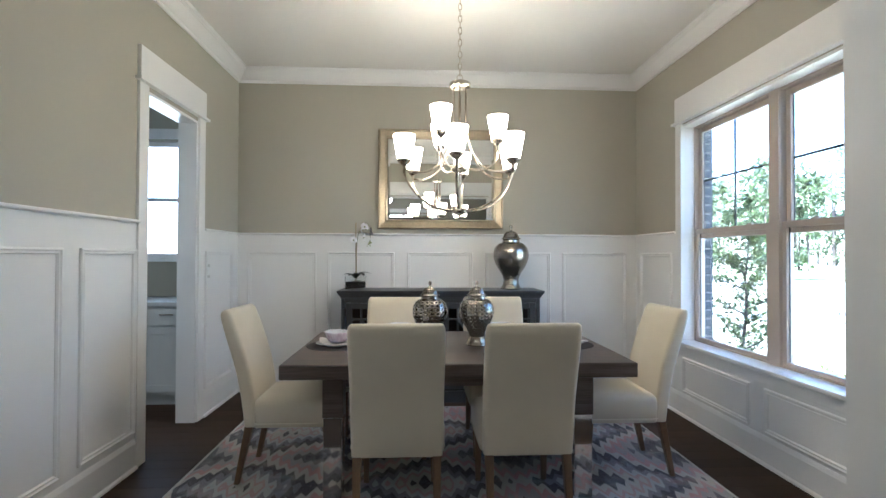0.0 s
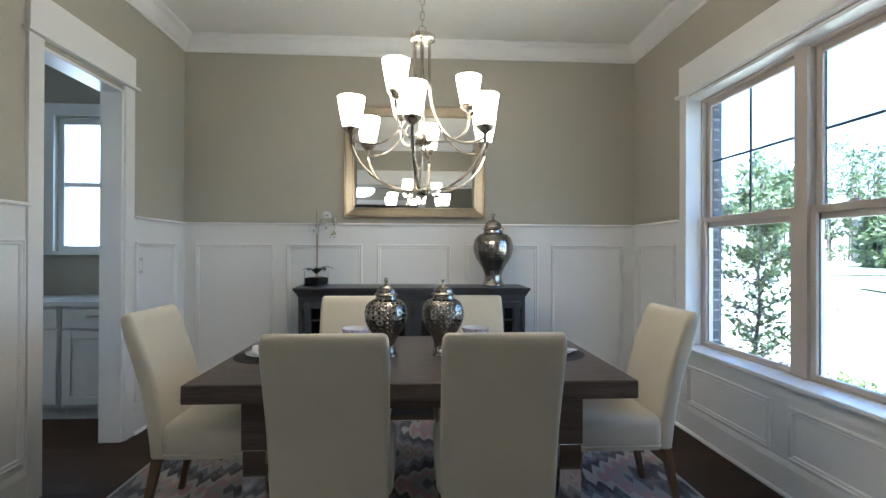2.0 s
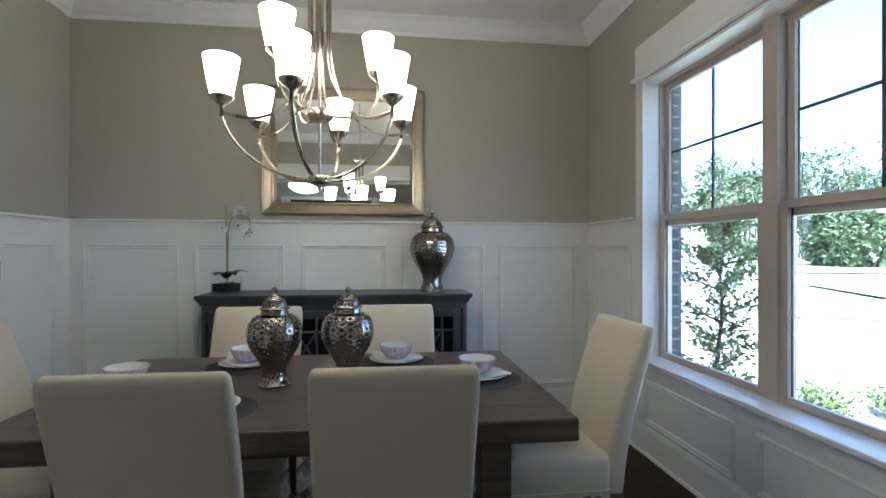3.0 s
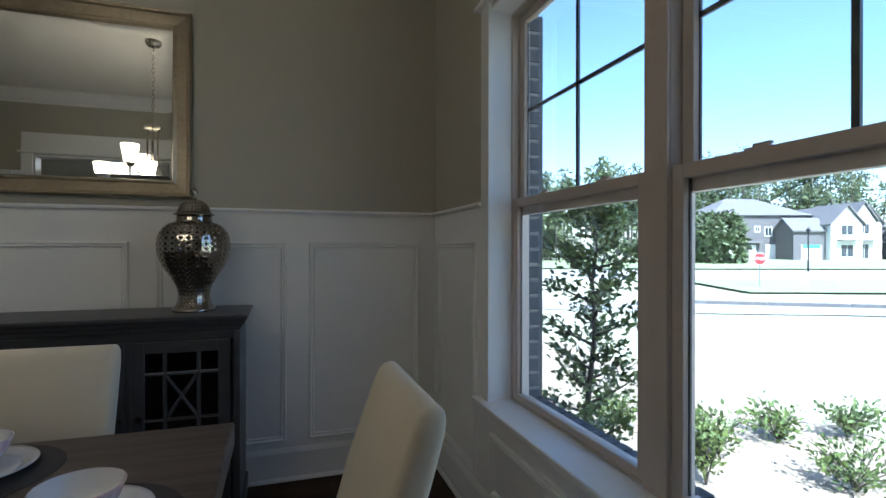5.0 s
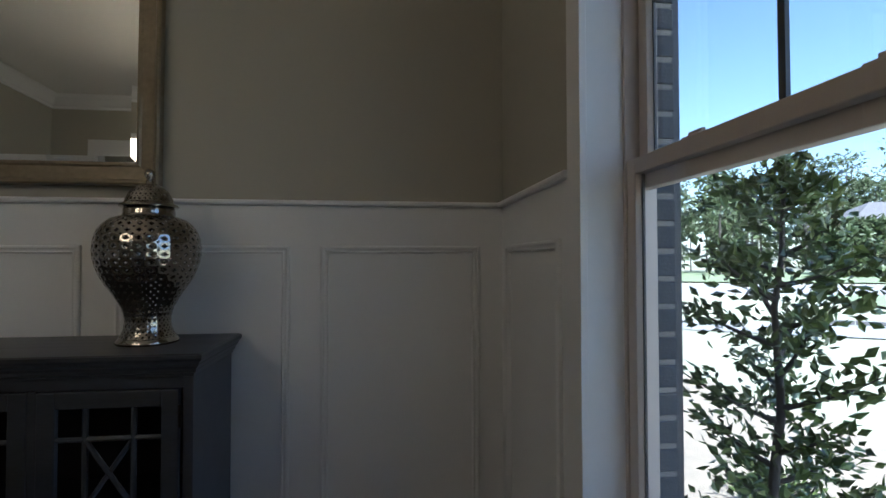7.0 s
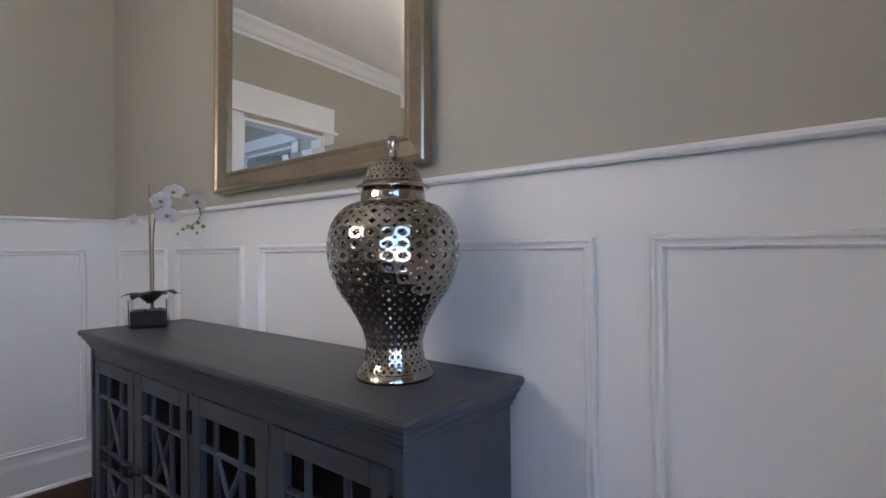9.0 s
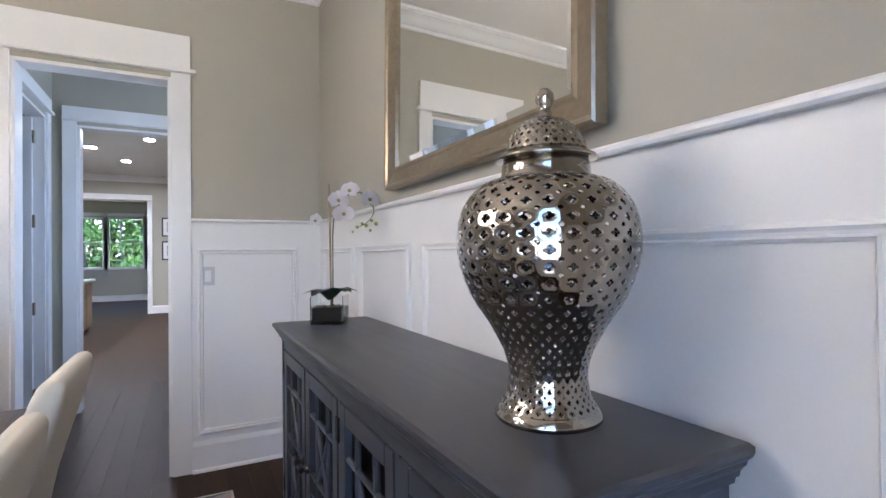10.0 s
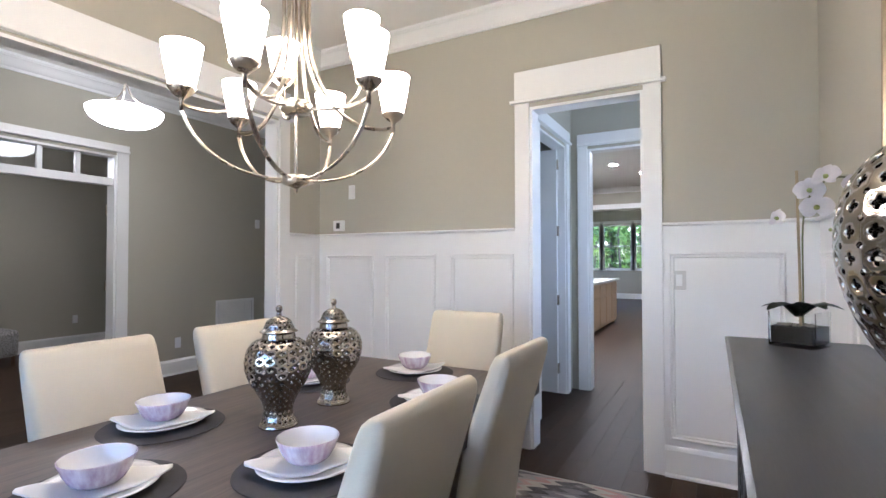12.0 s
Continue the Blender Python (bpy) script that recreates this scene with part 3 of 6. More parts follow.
def lattice_door(parent, x0, x1, z0, z1, y):
    """A glazed-look door leaf: frame, bars and crossed braces over an inside coloured dark with shade."""
    st = 0.052
    d = part("door", boxes((x0, x0 + st, y, y + 0.022, z0, z1), (x1 - st, x1, y, y + 0.022, z0, z1), (x0 + st, x1 - st, y, y + 0.022, z0, z0 + st), (x0 + st, x1 - st, y, y + 0.022, z1 - st, z1), bevel=0.003), M_sideboard, parent)
    a0, a1, b0, b1 = x0 + st, x1 - st, z0 + st, z1 - st
    w, h = a1 - a0, b1 - b0
    xs = [a0 + w * 0.27, a0 + w * 0.73]
    zs = [b0 + h * 0.14, b0 + h * 0.45, b0 + h * 0.55, b0 + h * 0.86]
    for x in xs:
        part("bar", tube([(x, y + 0.011, b0 - 0.004), (x, y + 0.011, b1 + 0.004)], 0.0095, 8), M_sideboard, d)
    for z in zs:
        part("bar", tube([(a0 - 0.004, y + 0.011, z), (a1 + 0.004, y + 0.011, z)], 0.0085, 8), M_sideboard, d)
    for zl, zh in ((zs[0], zs[1]), (zs[2], zs[3])):
        part("brace", tube([(xs[0], y + 0.009, zh), (xs[1], y + 0.009, zl)], 0.008, 8), M_sideboard, d)
        part("brace", tube([(xs[0], y + 0.013, zl), (xs[1], y + 0.013, zh)], 0.008, 8), M_sideboard, d)
    return d


def sideboard():
    t = thing("sideboard", "charcoal painted wooden sideboard with lattice doors", "sideboard")
    top = bmesh.new()
    prof = [(0.0, 0.0), (0.0, -0.010), (-0.004, -0.018), (-0.012, -0.026), (-0.014, -0.034), (-0.018, -0.038), (-0.024, -0.046), (-0.026, -0.056), (-0.032, -0.060), (-0.034, -0.070), (-0.05, -0.070)]
    rings = []
    for o, z in [(-0.010, 0.004), *prof]:
        rings.append([top.verts.new(p) for p in ((SX0 - o, SY0 - o, SZ + z - 0.004), (SX1 + o, SY0 - o, SZ + z - 0.004), (SX1 + o, YB - 0.036, SZ + z - 0.004), (SX0 - o, YB - 0.036, SZ + z - 0.004))])
    loft(top, rings)
    part("top", top, M_sideboard, t)
    bx0, bx1, by, bz = SX0 + 0.036, SX1 - 0.036, SY0 + 0.036, SZ - 0.075
    part("side_panel", boxes((bx0, bx0 + 0.03, by, YB - 0.045, 0.0, bz), bevel=0.003), M_sideboard, t)
    part("side_panel", boxes((bx1 - 0.03, bx1, by, YB - 0.045, 0.0, bz), bevel=0.003), M_sideboard, t)
    part("back_panel", boxes((bx0 + 0.03, bx1 - 0.03, YB - 0.06, YB - 0.046, 0.05, bz)), M_inside_shade, t)
    part("shelf", boxes((bx0 + 0.03, bx1 - 0.03, by + 0.06, YB - 0.061, 0.46, 0.48)), M_inside_shade, t)
    part("bottom_panel", boxes((bx0 + 0.03, bx1 - 0.03, by + 0.03, YB - 0.061, 0.10, 0.12)), M_inside_shade, t)
    part("top_rail", boxes((bx0 + 0.03, bx1 - 0.03, by + 0.004, by + 0.03, bz - 0.035, bz), bevel=0.002), M_sideboard, t)
    part("plinth", boxes((bx0 - 0.012, bx1 + 0.012, by - 0.012, by + 0.022, 0.0, 0.10), (bx0 - 0.012, bx0 - 0.0005, by + 0.022, YB - 0.05, 0.0, 0.10), (bx1 + 0.0005, bx1 + 0.012, by + 0.022, YB - 0.05, 0.0, 0.10), bevel=0.004), M_sideboard, t)
    inner = bx1 - bx0 - 0.06
    step = inner / 4
    for i in range(4):
        x0 = bx0 + 0.03 + i * step
        if i:
            part("stile", boxes((x0 - 0.012, x0 + 0.012, by + 0.006, by + 0.03, 0.105, bz - 0.036)), M_sideboard, t)
        d = lattice_door(t, x0 + 0.014, x0 + step - 0.014, 0.115, bz - 0.04, by + 0.002)
        hx = x0 + (step - 0.04 if i % 2 == 0 else 0.04)
        ring_pull = lathe([(0.0, 0.0), (0.016, 0.0), (0.018, 0.004), (0.010, 0.008), (0.006, 0.016), (0.011, 0.022), (0.013, 0.028), (0.008, 0.034), (0.0, 0.036)], 16)
        bmesh.ops.transform(ring_pull, matrix=pose(hx, by + 0.002, 0.55, 90, 0, 0), verts=ring_pull.verts)
        part("knob", ring_pull, M_bronze, d, "dark bronze knob", smooth=True)
        for z in (0.28, 0.78):
            part("hinge", boxes((x0 + (0.004 if i % 2 == 0 else step - 0.012), x0 + (0.012 if i % 2 == 0 else step - 0.004), by - 0.004, by + 0.004, z, z + 0.07)), M_bronze, d)
    return t


M_bronze = material("dark_bronze", (0.05, 0.042, 0.035), 0.35, metal=0.9, var=0.2, scale=20, bump=0.05)
sideboard()

# ---- pierced silver jars ----
M_silver = material("silver_lustre_glaze", (0.40, 0.365, 0.315), 0.085, metal=1.0, var=0.10, scale=9, fine=30, bump=0.10, dist=0.004, rvar=0.04)


def pierced(bm, seam, row0, profile, around, rows, hole=0.25, wall=0.006, waist=1.0):
    """A wall of revolution with a lattice of four-lobed holes and small round holes between them. profile maps 0..1 to (radius, z). Returns a normal for each vertex."""
    corner = ((0.5, 0.0), (0.5, 0.20), (0.5, 0.365), (0.455, 0.385), (0.405, 0.405), (0.385, 0.455), (0.365, 0.5), (0.20, 0.5))
    n = 32
    normals = []
    for r in range(rows):
        for c in range(around):
            outer, rim, hole_o, hole_i = [], [], [], []
            for k in range(n):
                a = 2 * math.pi * k / n
                sx, sy = math.cos(a), math.sin(a)
                q, (ox, oy) = k // 8, corner[k % 8]
                for _ in range(q):
                    ox, oy = -oy, ox
                rad = hole * (waist + (1 - waist) * min(1.0, 1.6 * (r + 0.5) / rows)) * (0.70 + 0.52 * abs(math.cos(2 * a)))
                for lst, ux, uy, ins, lean in ((outer, ox, oy, 0, 0.0), (rim, rad * sx * 1.22, rad * sy * 1.22, 0, 0.15), (hole_o, rad * sx, rad * sy, 0.3 * wall, 0.8), (hole_i, rad * sx * 0.94, rad * sy * 0.94, wall, 1.0)):
                    key = (round((c + 0.5 + ux) * 1000) % (around * 1000), round((row0 + r + 0.5 + uy) * 1000))
                    if lst is outer and key in seam:
                        lst.append(seam[key])
                        continue
                    th = 2 * math.pi * (c + 0.5 + ux) / around
                    u = (r + 0.5 + uy) / rows
                    R, z = profile(u)
                    (r0, z0), (r1, z1) = profile(u - 0.03), profile(u + 0.03)
                    up = Vector((r1 - r0, z1 - z0)).normalized()
                    ct, st = math.cos(th), math.sin(th)
                    out = Vector((up.y * ct, up.y * st, -up.x))
                    inward = Vector((-st, ct, 0)) * -sx + Vector((up.x * ct, up.x * st, up.y)) * -sy
                    R -= ins
                    lst.append(bm.verts.new((R * ct, R * st, z)))
                    if lst is outer:
                        seam[key] = lst[-1]
                    normals.append((out * (1 - lean) + inward * lean).normalized())
            for k in range(n):
                j = (k + 1) % n
                bm.faces.new((outer[k], outer[j], rim[j], rim[k]))
                bm.faces.new((rim[k], rim[j], hole_o[j], hole_o[k]))
                bm.faces.new((hole_o[k], hole_o[j], hole_i[j], hole_i[k]))
    return normals


def curve_profile(points):
    """Smooth (radius, z) through points, evened out along its length."""
    pts = []
    p = [points[0], *points, points[-1]]
    for i in range(1, len(p) - 2):
        for s in range(12):
            t = s / 12
            q = []
            for d in (0, 1):
                a, b, c, e = p[i - 1][d], p[i][d], p[i + 1][d], p[i + 2][d]
                q.append(0.5 * (2 * b + (c - a) * t + (2 * a - 5 * b + 4 * c - e) * t * t + (3 * b - a - 3 * c + e) * t ** 3))
            pts.append(q)
    pts.append(list(points[-1]))
    length = [0.0]
    for a, b in zip(pts, pts[1:]):
        length.append(length[-1] + math.hypot(b[0] - a[0], b[1] - a[1]))

    def at(u):
        d = max(0.0, min(1.0, u)) * length[-1]
        for i in range(len(pts) - 1):
            if length[i + 1] >= d:
                f = (d - length[i]) / max(1e-9, length[i + 1] - length[i])
                return pts[i][0] + f * (pts[i + 1][0] - pts[i][0]), pts[i][1] + f * (pts[i + 1][1] - pts[i][1])
        return tuple(pts[-1])
    return at


def ginger_jar(h, label, around, group="", foot_rows=6, body_rows=14, lid_rows=4, hole=0.205):
    """A lidded jar of height h on its foot."""
    t = thing("ginger_jar", label, "jar", group)
    s = h / 0.615

    def sc(*rows):
        return [(r * s * 1.05, z * s) for r, z in rows]
    body = bmesh.new()
    seam = {}
    shade = pierced(body, seam, 0, curve_profile(sc((0.086, 0.022), (0.074, 0.045), (0.069, 0.085), (0.078, 0.125))), around, foot_rows, hole=hole * 0.86, wall=0.006 * s)
    shade += pierced(body, seam, foot_rows, curve_profile(sc((0.078, 0.125), (0.104, 0.175), (0.135, 0.225), (0.156, 0.285), (0.160, 0.340), (0.148, 0.392), (0.118, 0.430), (0.080, 0.446))), around, body_rows, hole=hole, wall=0.006 * s, waist=0.7)
    b = part("body", body, M_silver, t, smooth=True, sides=False)
    b.data.normals_split_custom_set_from_vertices(shade)
    part("foot", lathe(sc((0.0, 0.0), (0.092, 0.0), (0.095, 0.004), (0.095, 0.010), (0.088, 0.018), (0.085, 0.0235), (0.078, 0.0235), (0.0, 0.012)), 48, False), M_silver, t, smooth=True)
    part("neck", lathe(sc((0.082, 0.443), (0.079, 0.450), (0.0785, 0.458), (0.0775, 0.468), (0.074, 0.478), (0.066, 0.478), (0.068, 0.44)), 48, False), M_silver, b, smooth=True)
    lid = bmesh.new()
    shade = pierced(lid, {}, 0, curve_profile(sc((0.074, 0.494), (0.068, 0.512), (0.056, 0.535), (0.036, 0.551))), around, lid_rows, hole=hole, wall=0.004 * s)
    ld = part("lid", lid, M_silver, t, smooth=True, sides=False)
    ld.data.normals_split_custom_set_from_vertices(shade)
    part("lid_rim", lathe(sc((0.070, 0.478), (0.088, 0.477), (0.091, 0.480), (0.088, 0.484), (0.078, 0.489), (0.074, 0.4945), (0.069, 0.4945), (0.068, 0.482)), 48, False), M_silver, ld, smooth=True)
    part("finial", lathe(sc((0.037, 0.5505), (0.020, 0.557), (0.011, 0.560), (0.013, 0.568), (0.009, 0.574), (0.012, 0.580), (0.017, 0.592), (0.0155, 0.604), (0.008, 0.613), (0.0, 0.615)), 24, False), M_silver, ld, smooth=True)
    return t


jar = ginger_jar(0.613, "tall pierced silver lidded ginger jar on the sideboard", 28)
jar.matrix_basis = pose(0.665, 4.771, SZ, 0, 0, 7)
small_jar = ginger_jar(0.403, "pierced silver lidded ginger jar on the table", 19, "jars on the table", 4, 10, 3, 0.245)
small_jar.matrix_basis = pose(-0.15, 3.176, TZ, 0, 0, 20)
copy_thing(small_jar, pose(0.146, 3.195, TZ, 0, 0, 5))

# ---- chandelier ----
M_shade = glowing("frosted_shade_glass", (1.0, 0.77, 0.50), SHADE_GLOW)
CX, CY = 0.032, 3.154


def chandelier():
    t = thing("chandelier", "two-tier brushed nickel chandelier with nine lit frosted shades", "chandelier", at=(CX, CY, -0.015))
    part("canopy", lathe([(0, H - 0.03), (0.045, H - 0.03), (0.062, H - 0.012), (0.064, H + 0.0145), (0, H + 0.0145)], 32), M_nickel, t, smooth=True)
    n = 17
    z0, z1 = 2.475, H - 0.03
    pitch = (z1 - z0) / n
    for i in range(n):
        z = z0 + pitch * (i + 0.5)
        pts = []
        for k in range(13):
            a = 2 * math.pi * k / 12
            u, v = 0.011 * math.cos(a), (pitch * 0.5 + 0.006) * math.sin(a)
            pts.append((u, 0, z + v) if i % 2 else (0, u, z + v))
        part("chain_link", tube(pts, 0.0027, 6), M_nickel, t)
    part("loop", tube([(0.018 * math.cos(a), 0, 2.463 + 0.018 * math.sin(a)) for a in (2 * math.pi * k / 16 for k in range(17))], 0.003, 6), M_nickel, t)
    part("top_plate", lathe([(0, 2.398), (0.058, 2.398), (0.066, 2.403), (0.066, 2.425), (0.060, 2.431), (0.02, 2.436), (0.012, 2.45), (0, 2.452)], 40), M_nickel, t, smooth=True)
    part("centre_rod", tube([(0, 0, 1.60), (0, 0, 2.40)], 0.0065, 10), M_nickel, t)
    part("middle_hub", lathe([(0, 1.865), (0.040, 1.866), (0.054, 1.878), (0.056, 1.884), (0.056, 1.906), (0.050, 1.910), (0, 1.912)], 40), M_nickel, t, smooth=True)
    part("bottom_hub", lathe([(0, 1.578), (0.007, 1.580), (0.008, 1.592), (0.022, 1.600), (0.046, 1.610), (0.048, 1.618), (0.048, 1.638), (0.040, 1.642), (0, 1.644)], 40), M_nickel, t, smooth=True)

    def lamp(a, r, z):
        c, s = math.cos(a), math.sin(a)
        cup = lathe([(0, z - 0.055), (0.008, z - 0.055), (0.008, z - 0.018), (0.014, z - 0.012), (0.030, z), (0.043, z + 0.016), (0.045, z + 0.022), (0.041, z + 0.022), (0.0, z + 0.006)], 24)
        bmesh.ops.translate(cup, vec=(r * c, r * s, 0), verts=cup.verts)
        k = part("socket_cup", cup, M_nickel, t, smooth=True)
        sh = lathe([(0.0, z + 0.016), (0.034, z + 0.016), (0.040, z + 0.022), (0.055, z + 0.10), (0.064, z + 0.155), (0.066, z + 0.168), (0.0635, z + 0.168), (0.052, z + 0.10), (0.037, z + 0.026), (0.0, z + 0.022)], 28, False)
        bmesh.ops.translate(sh, vec=(r * c, r * s, 0), verts=sh.verts)
        part("shade", sh, M_shade, k, "glowing frosted glass shade", smooth=True)

    R, ZL, RU, ZU = 0.371, 1.891, 0.240, 2.052
    for i in range(6):
        a = math.radians(22.5 + 60 * i)
        c, s = math.cos(a), math.sin(a)

        def P(r, z):
            return (r * c, r * s, z)
        part("lower_arm", tube(bez(P(0.045, 1.626), P(0.19, 1.622), P(0.33, 1.70), P(R, ZL - 0.055), 14), 0.0092, 8, 0.6), M_nickel, t)
        pts = [P(0.044, 2.40), P(0.044, 2.25)] + bez(P(0.044, 2.20), P(0.05, 1.93), P(0.20, 1.80), P(R - 0.004, ZL - 0.035), 14)
        part("upper_strand", tube(pts, 0.0092, 8, 0.6), M_nickel, t)
        lamp(a, R, ZL)
    for i in range(3):
        a = math.radians(-2 + 120 * i)
        c, s = math.cos(a), math.sin(a)
        part("upper_arm", tube(bez((0.05 * c, 0.05 * s, 1.888), (0.15 * c, 0.15 * s, 1.87), (0.24 * c, 0.24 * s, 1.90), (RU * c, RU * s, ZU - 0.05), 12), 0.0065, 8), M_nickel, t)
        lamp(a, RU, ZU)
    return t


chandelier()


# ---- rug ----
def rug_material():
    m = bpy.data.materials.new("woven_rug")
    m.use_nodes = True
    n, l = m.node_tree.nodes, m.node_tree.links
    b = n["Principled BSDF"]
    b.inputs["Roughness"].default_value = 0.95
    b.inputs["Sheen Weight"].default_value = 0.2
    tc = n.new("ShaderNodeTexCoord")
    sep = n.new("ShaderNodeSeparateXYZ")
    l.new(tc.outputs["Object"], sep.inputs[0])

    def math_node(op, a, bb=None):
        k = n.new("ShaderNodeMath")
        k.operation = op
        for i, v in enumerate((a, bb)):
            if v is None:
                continue
            if isinstance(v, (int, float)):
                k.inputs[i].default_value = v
            else:
                l.new(v, k.inputs[i])
        return k.outputs[0]

    def wave(axis, size, shift=0.0):
        f = math_node("FRACT", math_node("ADD", math_node("DIVIDE", sep.outputs[axis], size), shift))
        return math_node("ABSOLUTE", math_node("SUBTRACT", math_node("MULTIPLY", f, 2.0), 1.0))

    def soft_noise(scale, detail, seed):
        k = n.new("ShaderNodeTexNoise")
        k.noise_dimensions = "4D"
        k.inputs["Scale"].default_value, k.inputs["Detail"].default_value, k.inputs["W"].default_value = scale, detail, seed
        l.new(tc.outputs["Object"], k.inputs["Vector"])
        return k.outputs["Fac"]
    # big diamonds with sawtooth edges, in bands of colour
    teeth = math_node("MULTIPLY", wave("X", 0.072), 0.20)
    drift = math_node("MULTIPLY", math_node("SUBTRACT", soft_noise(2.2, 3, 3.0), 0.5), 1.1)
    d = math_node("ADD", math_node("ADD", math_node("MULTIPLY", wave("X", 1.05, 0.1), 1.0), math_node("MULTIPLY", wave("Y", 0.84, 0.3), 1.0)), math_node("ADD", teeth, drift))
    idx = math_node("FRACT", math_node("MULTIPLY", d, 0.55))
    ramp = n.new("ShaderNodeValToRGB")
    ramp.color_ramp.interpolation = "CONSTANT"
    cols = [(0.0, (0.36, 0.33, 0.28)), (0.10, (0.020, 0.018, 0.028)), (0.24, (0.07, 0.062, 0.075)), (0.34, (0.27, 0.25, 0.23)), (0.46, (0.38, 0.21, 0.19)), (0.54, (0.40, 0.36, 0.31)), (0.64, (0.020, 0.018, 0.028)), (0.76, (0.14, 0.13, 0.15)), (0.86, (0.34, 0.34, 0.33)), (0.94, (0.34, 0.22, 0.20))]
    el = ramp.color_ramp.elements
    el[0].position, el[0].color = 0.0, (*cols[0][1], 1)
    el[1].position, el[1].color = cols[1][0], (*cols[1][1], 1)
    for p, c in cols[2:]:
        e = el.new(p)
        e.color = (*c, 1)
    l.new(idx, ramp.inputs["Fac"])
    patch = n.new("ShaderNodeValToRGB")
    pe = patch.color_ramp.elements
    pe[0].position, pe[0].color = 0.35, (0.50, 0.24, 0.22, 1)
    pe[1].position, pe[1].color = 0.62, (0.22, 0.30, 0.36, 1)
    mid = pe.new(0.48)
    mid.color = (0.52, 0.47, 0.39, 1)
    l.new(soft_noise(9.0, 4, 8.0), patch.inputs["Fac"])
    amount = n.new("ShaderNodeMapRange")
    amount.inputs["From Min"].default_value, amount.inputs["From Max"].default_value, amount.inputs["To Max"].default_value = 0.50, 0.72, 0.5
    l.new(soft_noise(5.0, 5, 1.0), amount.inputs["Value"])
    dyed = n.new("ShaderNodeMix")
    dyed.data_type = "RGBA"
    l.new(amount.outputs["Result"], dyed.inputs["Factor"])
    l.new(ramp.outputs["Color"], dyed.inputs["A"])
    l.new(patch.outputs["Color"], dyed.inputs["B"])
    wear = n.new("ShaderNodeTexNoise")
    wear.inputs["Scale"].default_value = 7.0
    wear.inputs["Detail"].default_value = 6
    l.new(tc.outputs["Object"], wear.inputs["Vector"])
    mr = n.new("ShaderNodeMapRange")
    mr.inputs["From Min"].default_value, mr.inputs["From Max"].default_value = 0.45, 0.75
    mr.inputs["To Max"].default_value = 0.15
    l.new(wear.outputs["Fac"], mr.inputs["Value"])
    mix = n.new("ShaderNodeMix")
    mix.data_type = "RGBA"
    mix.inputs["B"].default_value = (0.36, 0.34, 0.32, 1)
    l.new(mr.outputs["Result"], mix.inputs["Factor"])
    l.new(dyed.outputs["Result"], mix.inputs["A"])
    l.new(mix.outputs["Result"], b.inputs["Base Color"])
    pile = n.new("ShaderNodeTexNoise")
    pile.inputs["Scale"].default_value = 260
    l.new(tc.outputs["Object"], pile.inputs["Vector"])
    bp = n.new("ShaderNodeBump")
    bp.inputs["Strength"].default_value, bp.inputs["Distance"].default_value = 0.6, 0.004
    l.new(pile.outputs["Fac"], bp.inputs["Height"])
    l.new(bp.outputs["Normal"], b.inputs["Normal"])
    return m


rug = thing("area_rug", "worn geometric rug in cream, grey, pink and black", "rug", at=(-0.04, 3.2, 0))
part("rug_field", boxes((-1.555, 1.555, -1.19, 1.19, 0.0, RUGZ), bevel=0.003), rug_material(), rug)
M_binding = material("cream_rug_binding", (0.5, 0.47, 0.41), 0.9, var=0.1, scale=40, fine=200, bump=0.3)
for r in ((-1.57, 1.57, -1.205, -1.1905), (-1.57, 1.57, 1.1905, 1.205), (-1.57, -1.5555, -1.19, 1.19), (1.5555, 1.57, -1.19, 1.19)):
    part("binding", boxes((*r, 0.0, RUGZ + 0.001), bevel=0.003), M_binding, rug)

# ---- place settings ----
M_mat = material("charcoal_woven_placemat", (0.055, 0.053, 0.058), 0.85, var=0.2, scale=30, fine=300, bump=0.4)
M_china = material("white_glazed_china", (0.74, 0.73, 0.74), 0.12, var=0.02, scale=8, bump=0.01, coat=0.3)
M_napkin = material("white_napkin_cloth", (0.74, 0.73, 0.72), 0.9, var=0.03, scale=10, fine=350, bump=0.3)


def bowl_material():
    m = material("lavender_streaked_glaze", (0.80, 0.78, 0.82), 0.15, var=0.02, scale=34, fine=80, second=(0.38, 0.23, 0.36), stretch=(1, 1, 0.12), bump=0.02, coat=0.4)
    return m


M_bowl = bowl_material()


def placemat():
    t = thing("placemat", "round charcoal woven placemat on the table", "placemat", "placemats")
    part("mat", lathe([(0, 0), (0.185, 0), (0.19, 0.002), (0.188, 0.004), (0, 0.0045)], 48), M_mat, t)
    return t


def plate():
    t = thing("dinner_plate", "white glazed dinner plate on a placemat", "plate", "dinner plates")
    part("dish", lathe([(0, 0), (0.082, 0), (0.088, 0.003), (0.124, 0.016), (0.134, 0.0185), (0.133, 0.021), (0.120, 0.0195), (0.086, 0.008), (0, 0.006)], 56, False), M_china, t, smooth=True)
    return t


def bowl():
    t = thing("soup_bowl", "white bowl with lavender streaked glaze on a plate", "bowl", "bowls")
    part("bowl_body", lathe([(0, 0.0), (0.042, 0.0), (0.050, 0.003), (0.060, 0.012), (0.071, 0.031), (0.079, 0.052), (0.0825, 0.062), (0.0815, 0.0632), (0.0795, 0.0625)], 48, False), M_bowl, t, smooth=True)
    part("bowl_inside", lathe([(0.0795, 0.0625), (0.076, 0.052), (0.067, 0.032), (0.052, 0.015), (0, 0.009)], 48, False), M_china, t, smooth=True)
    return t


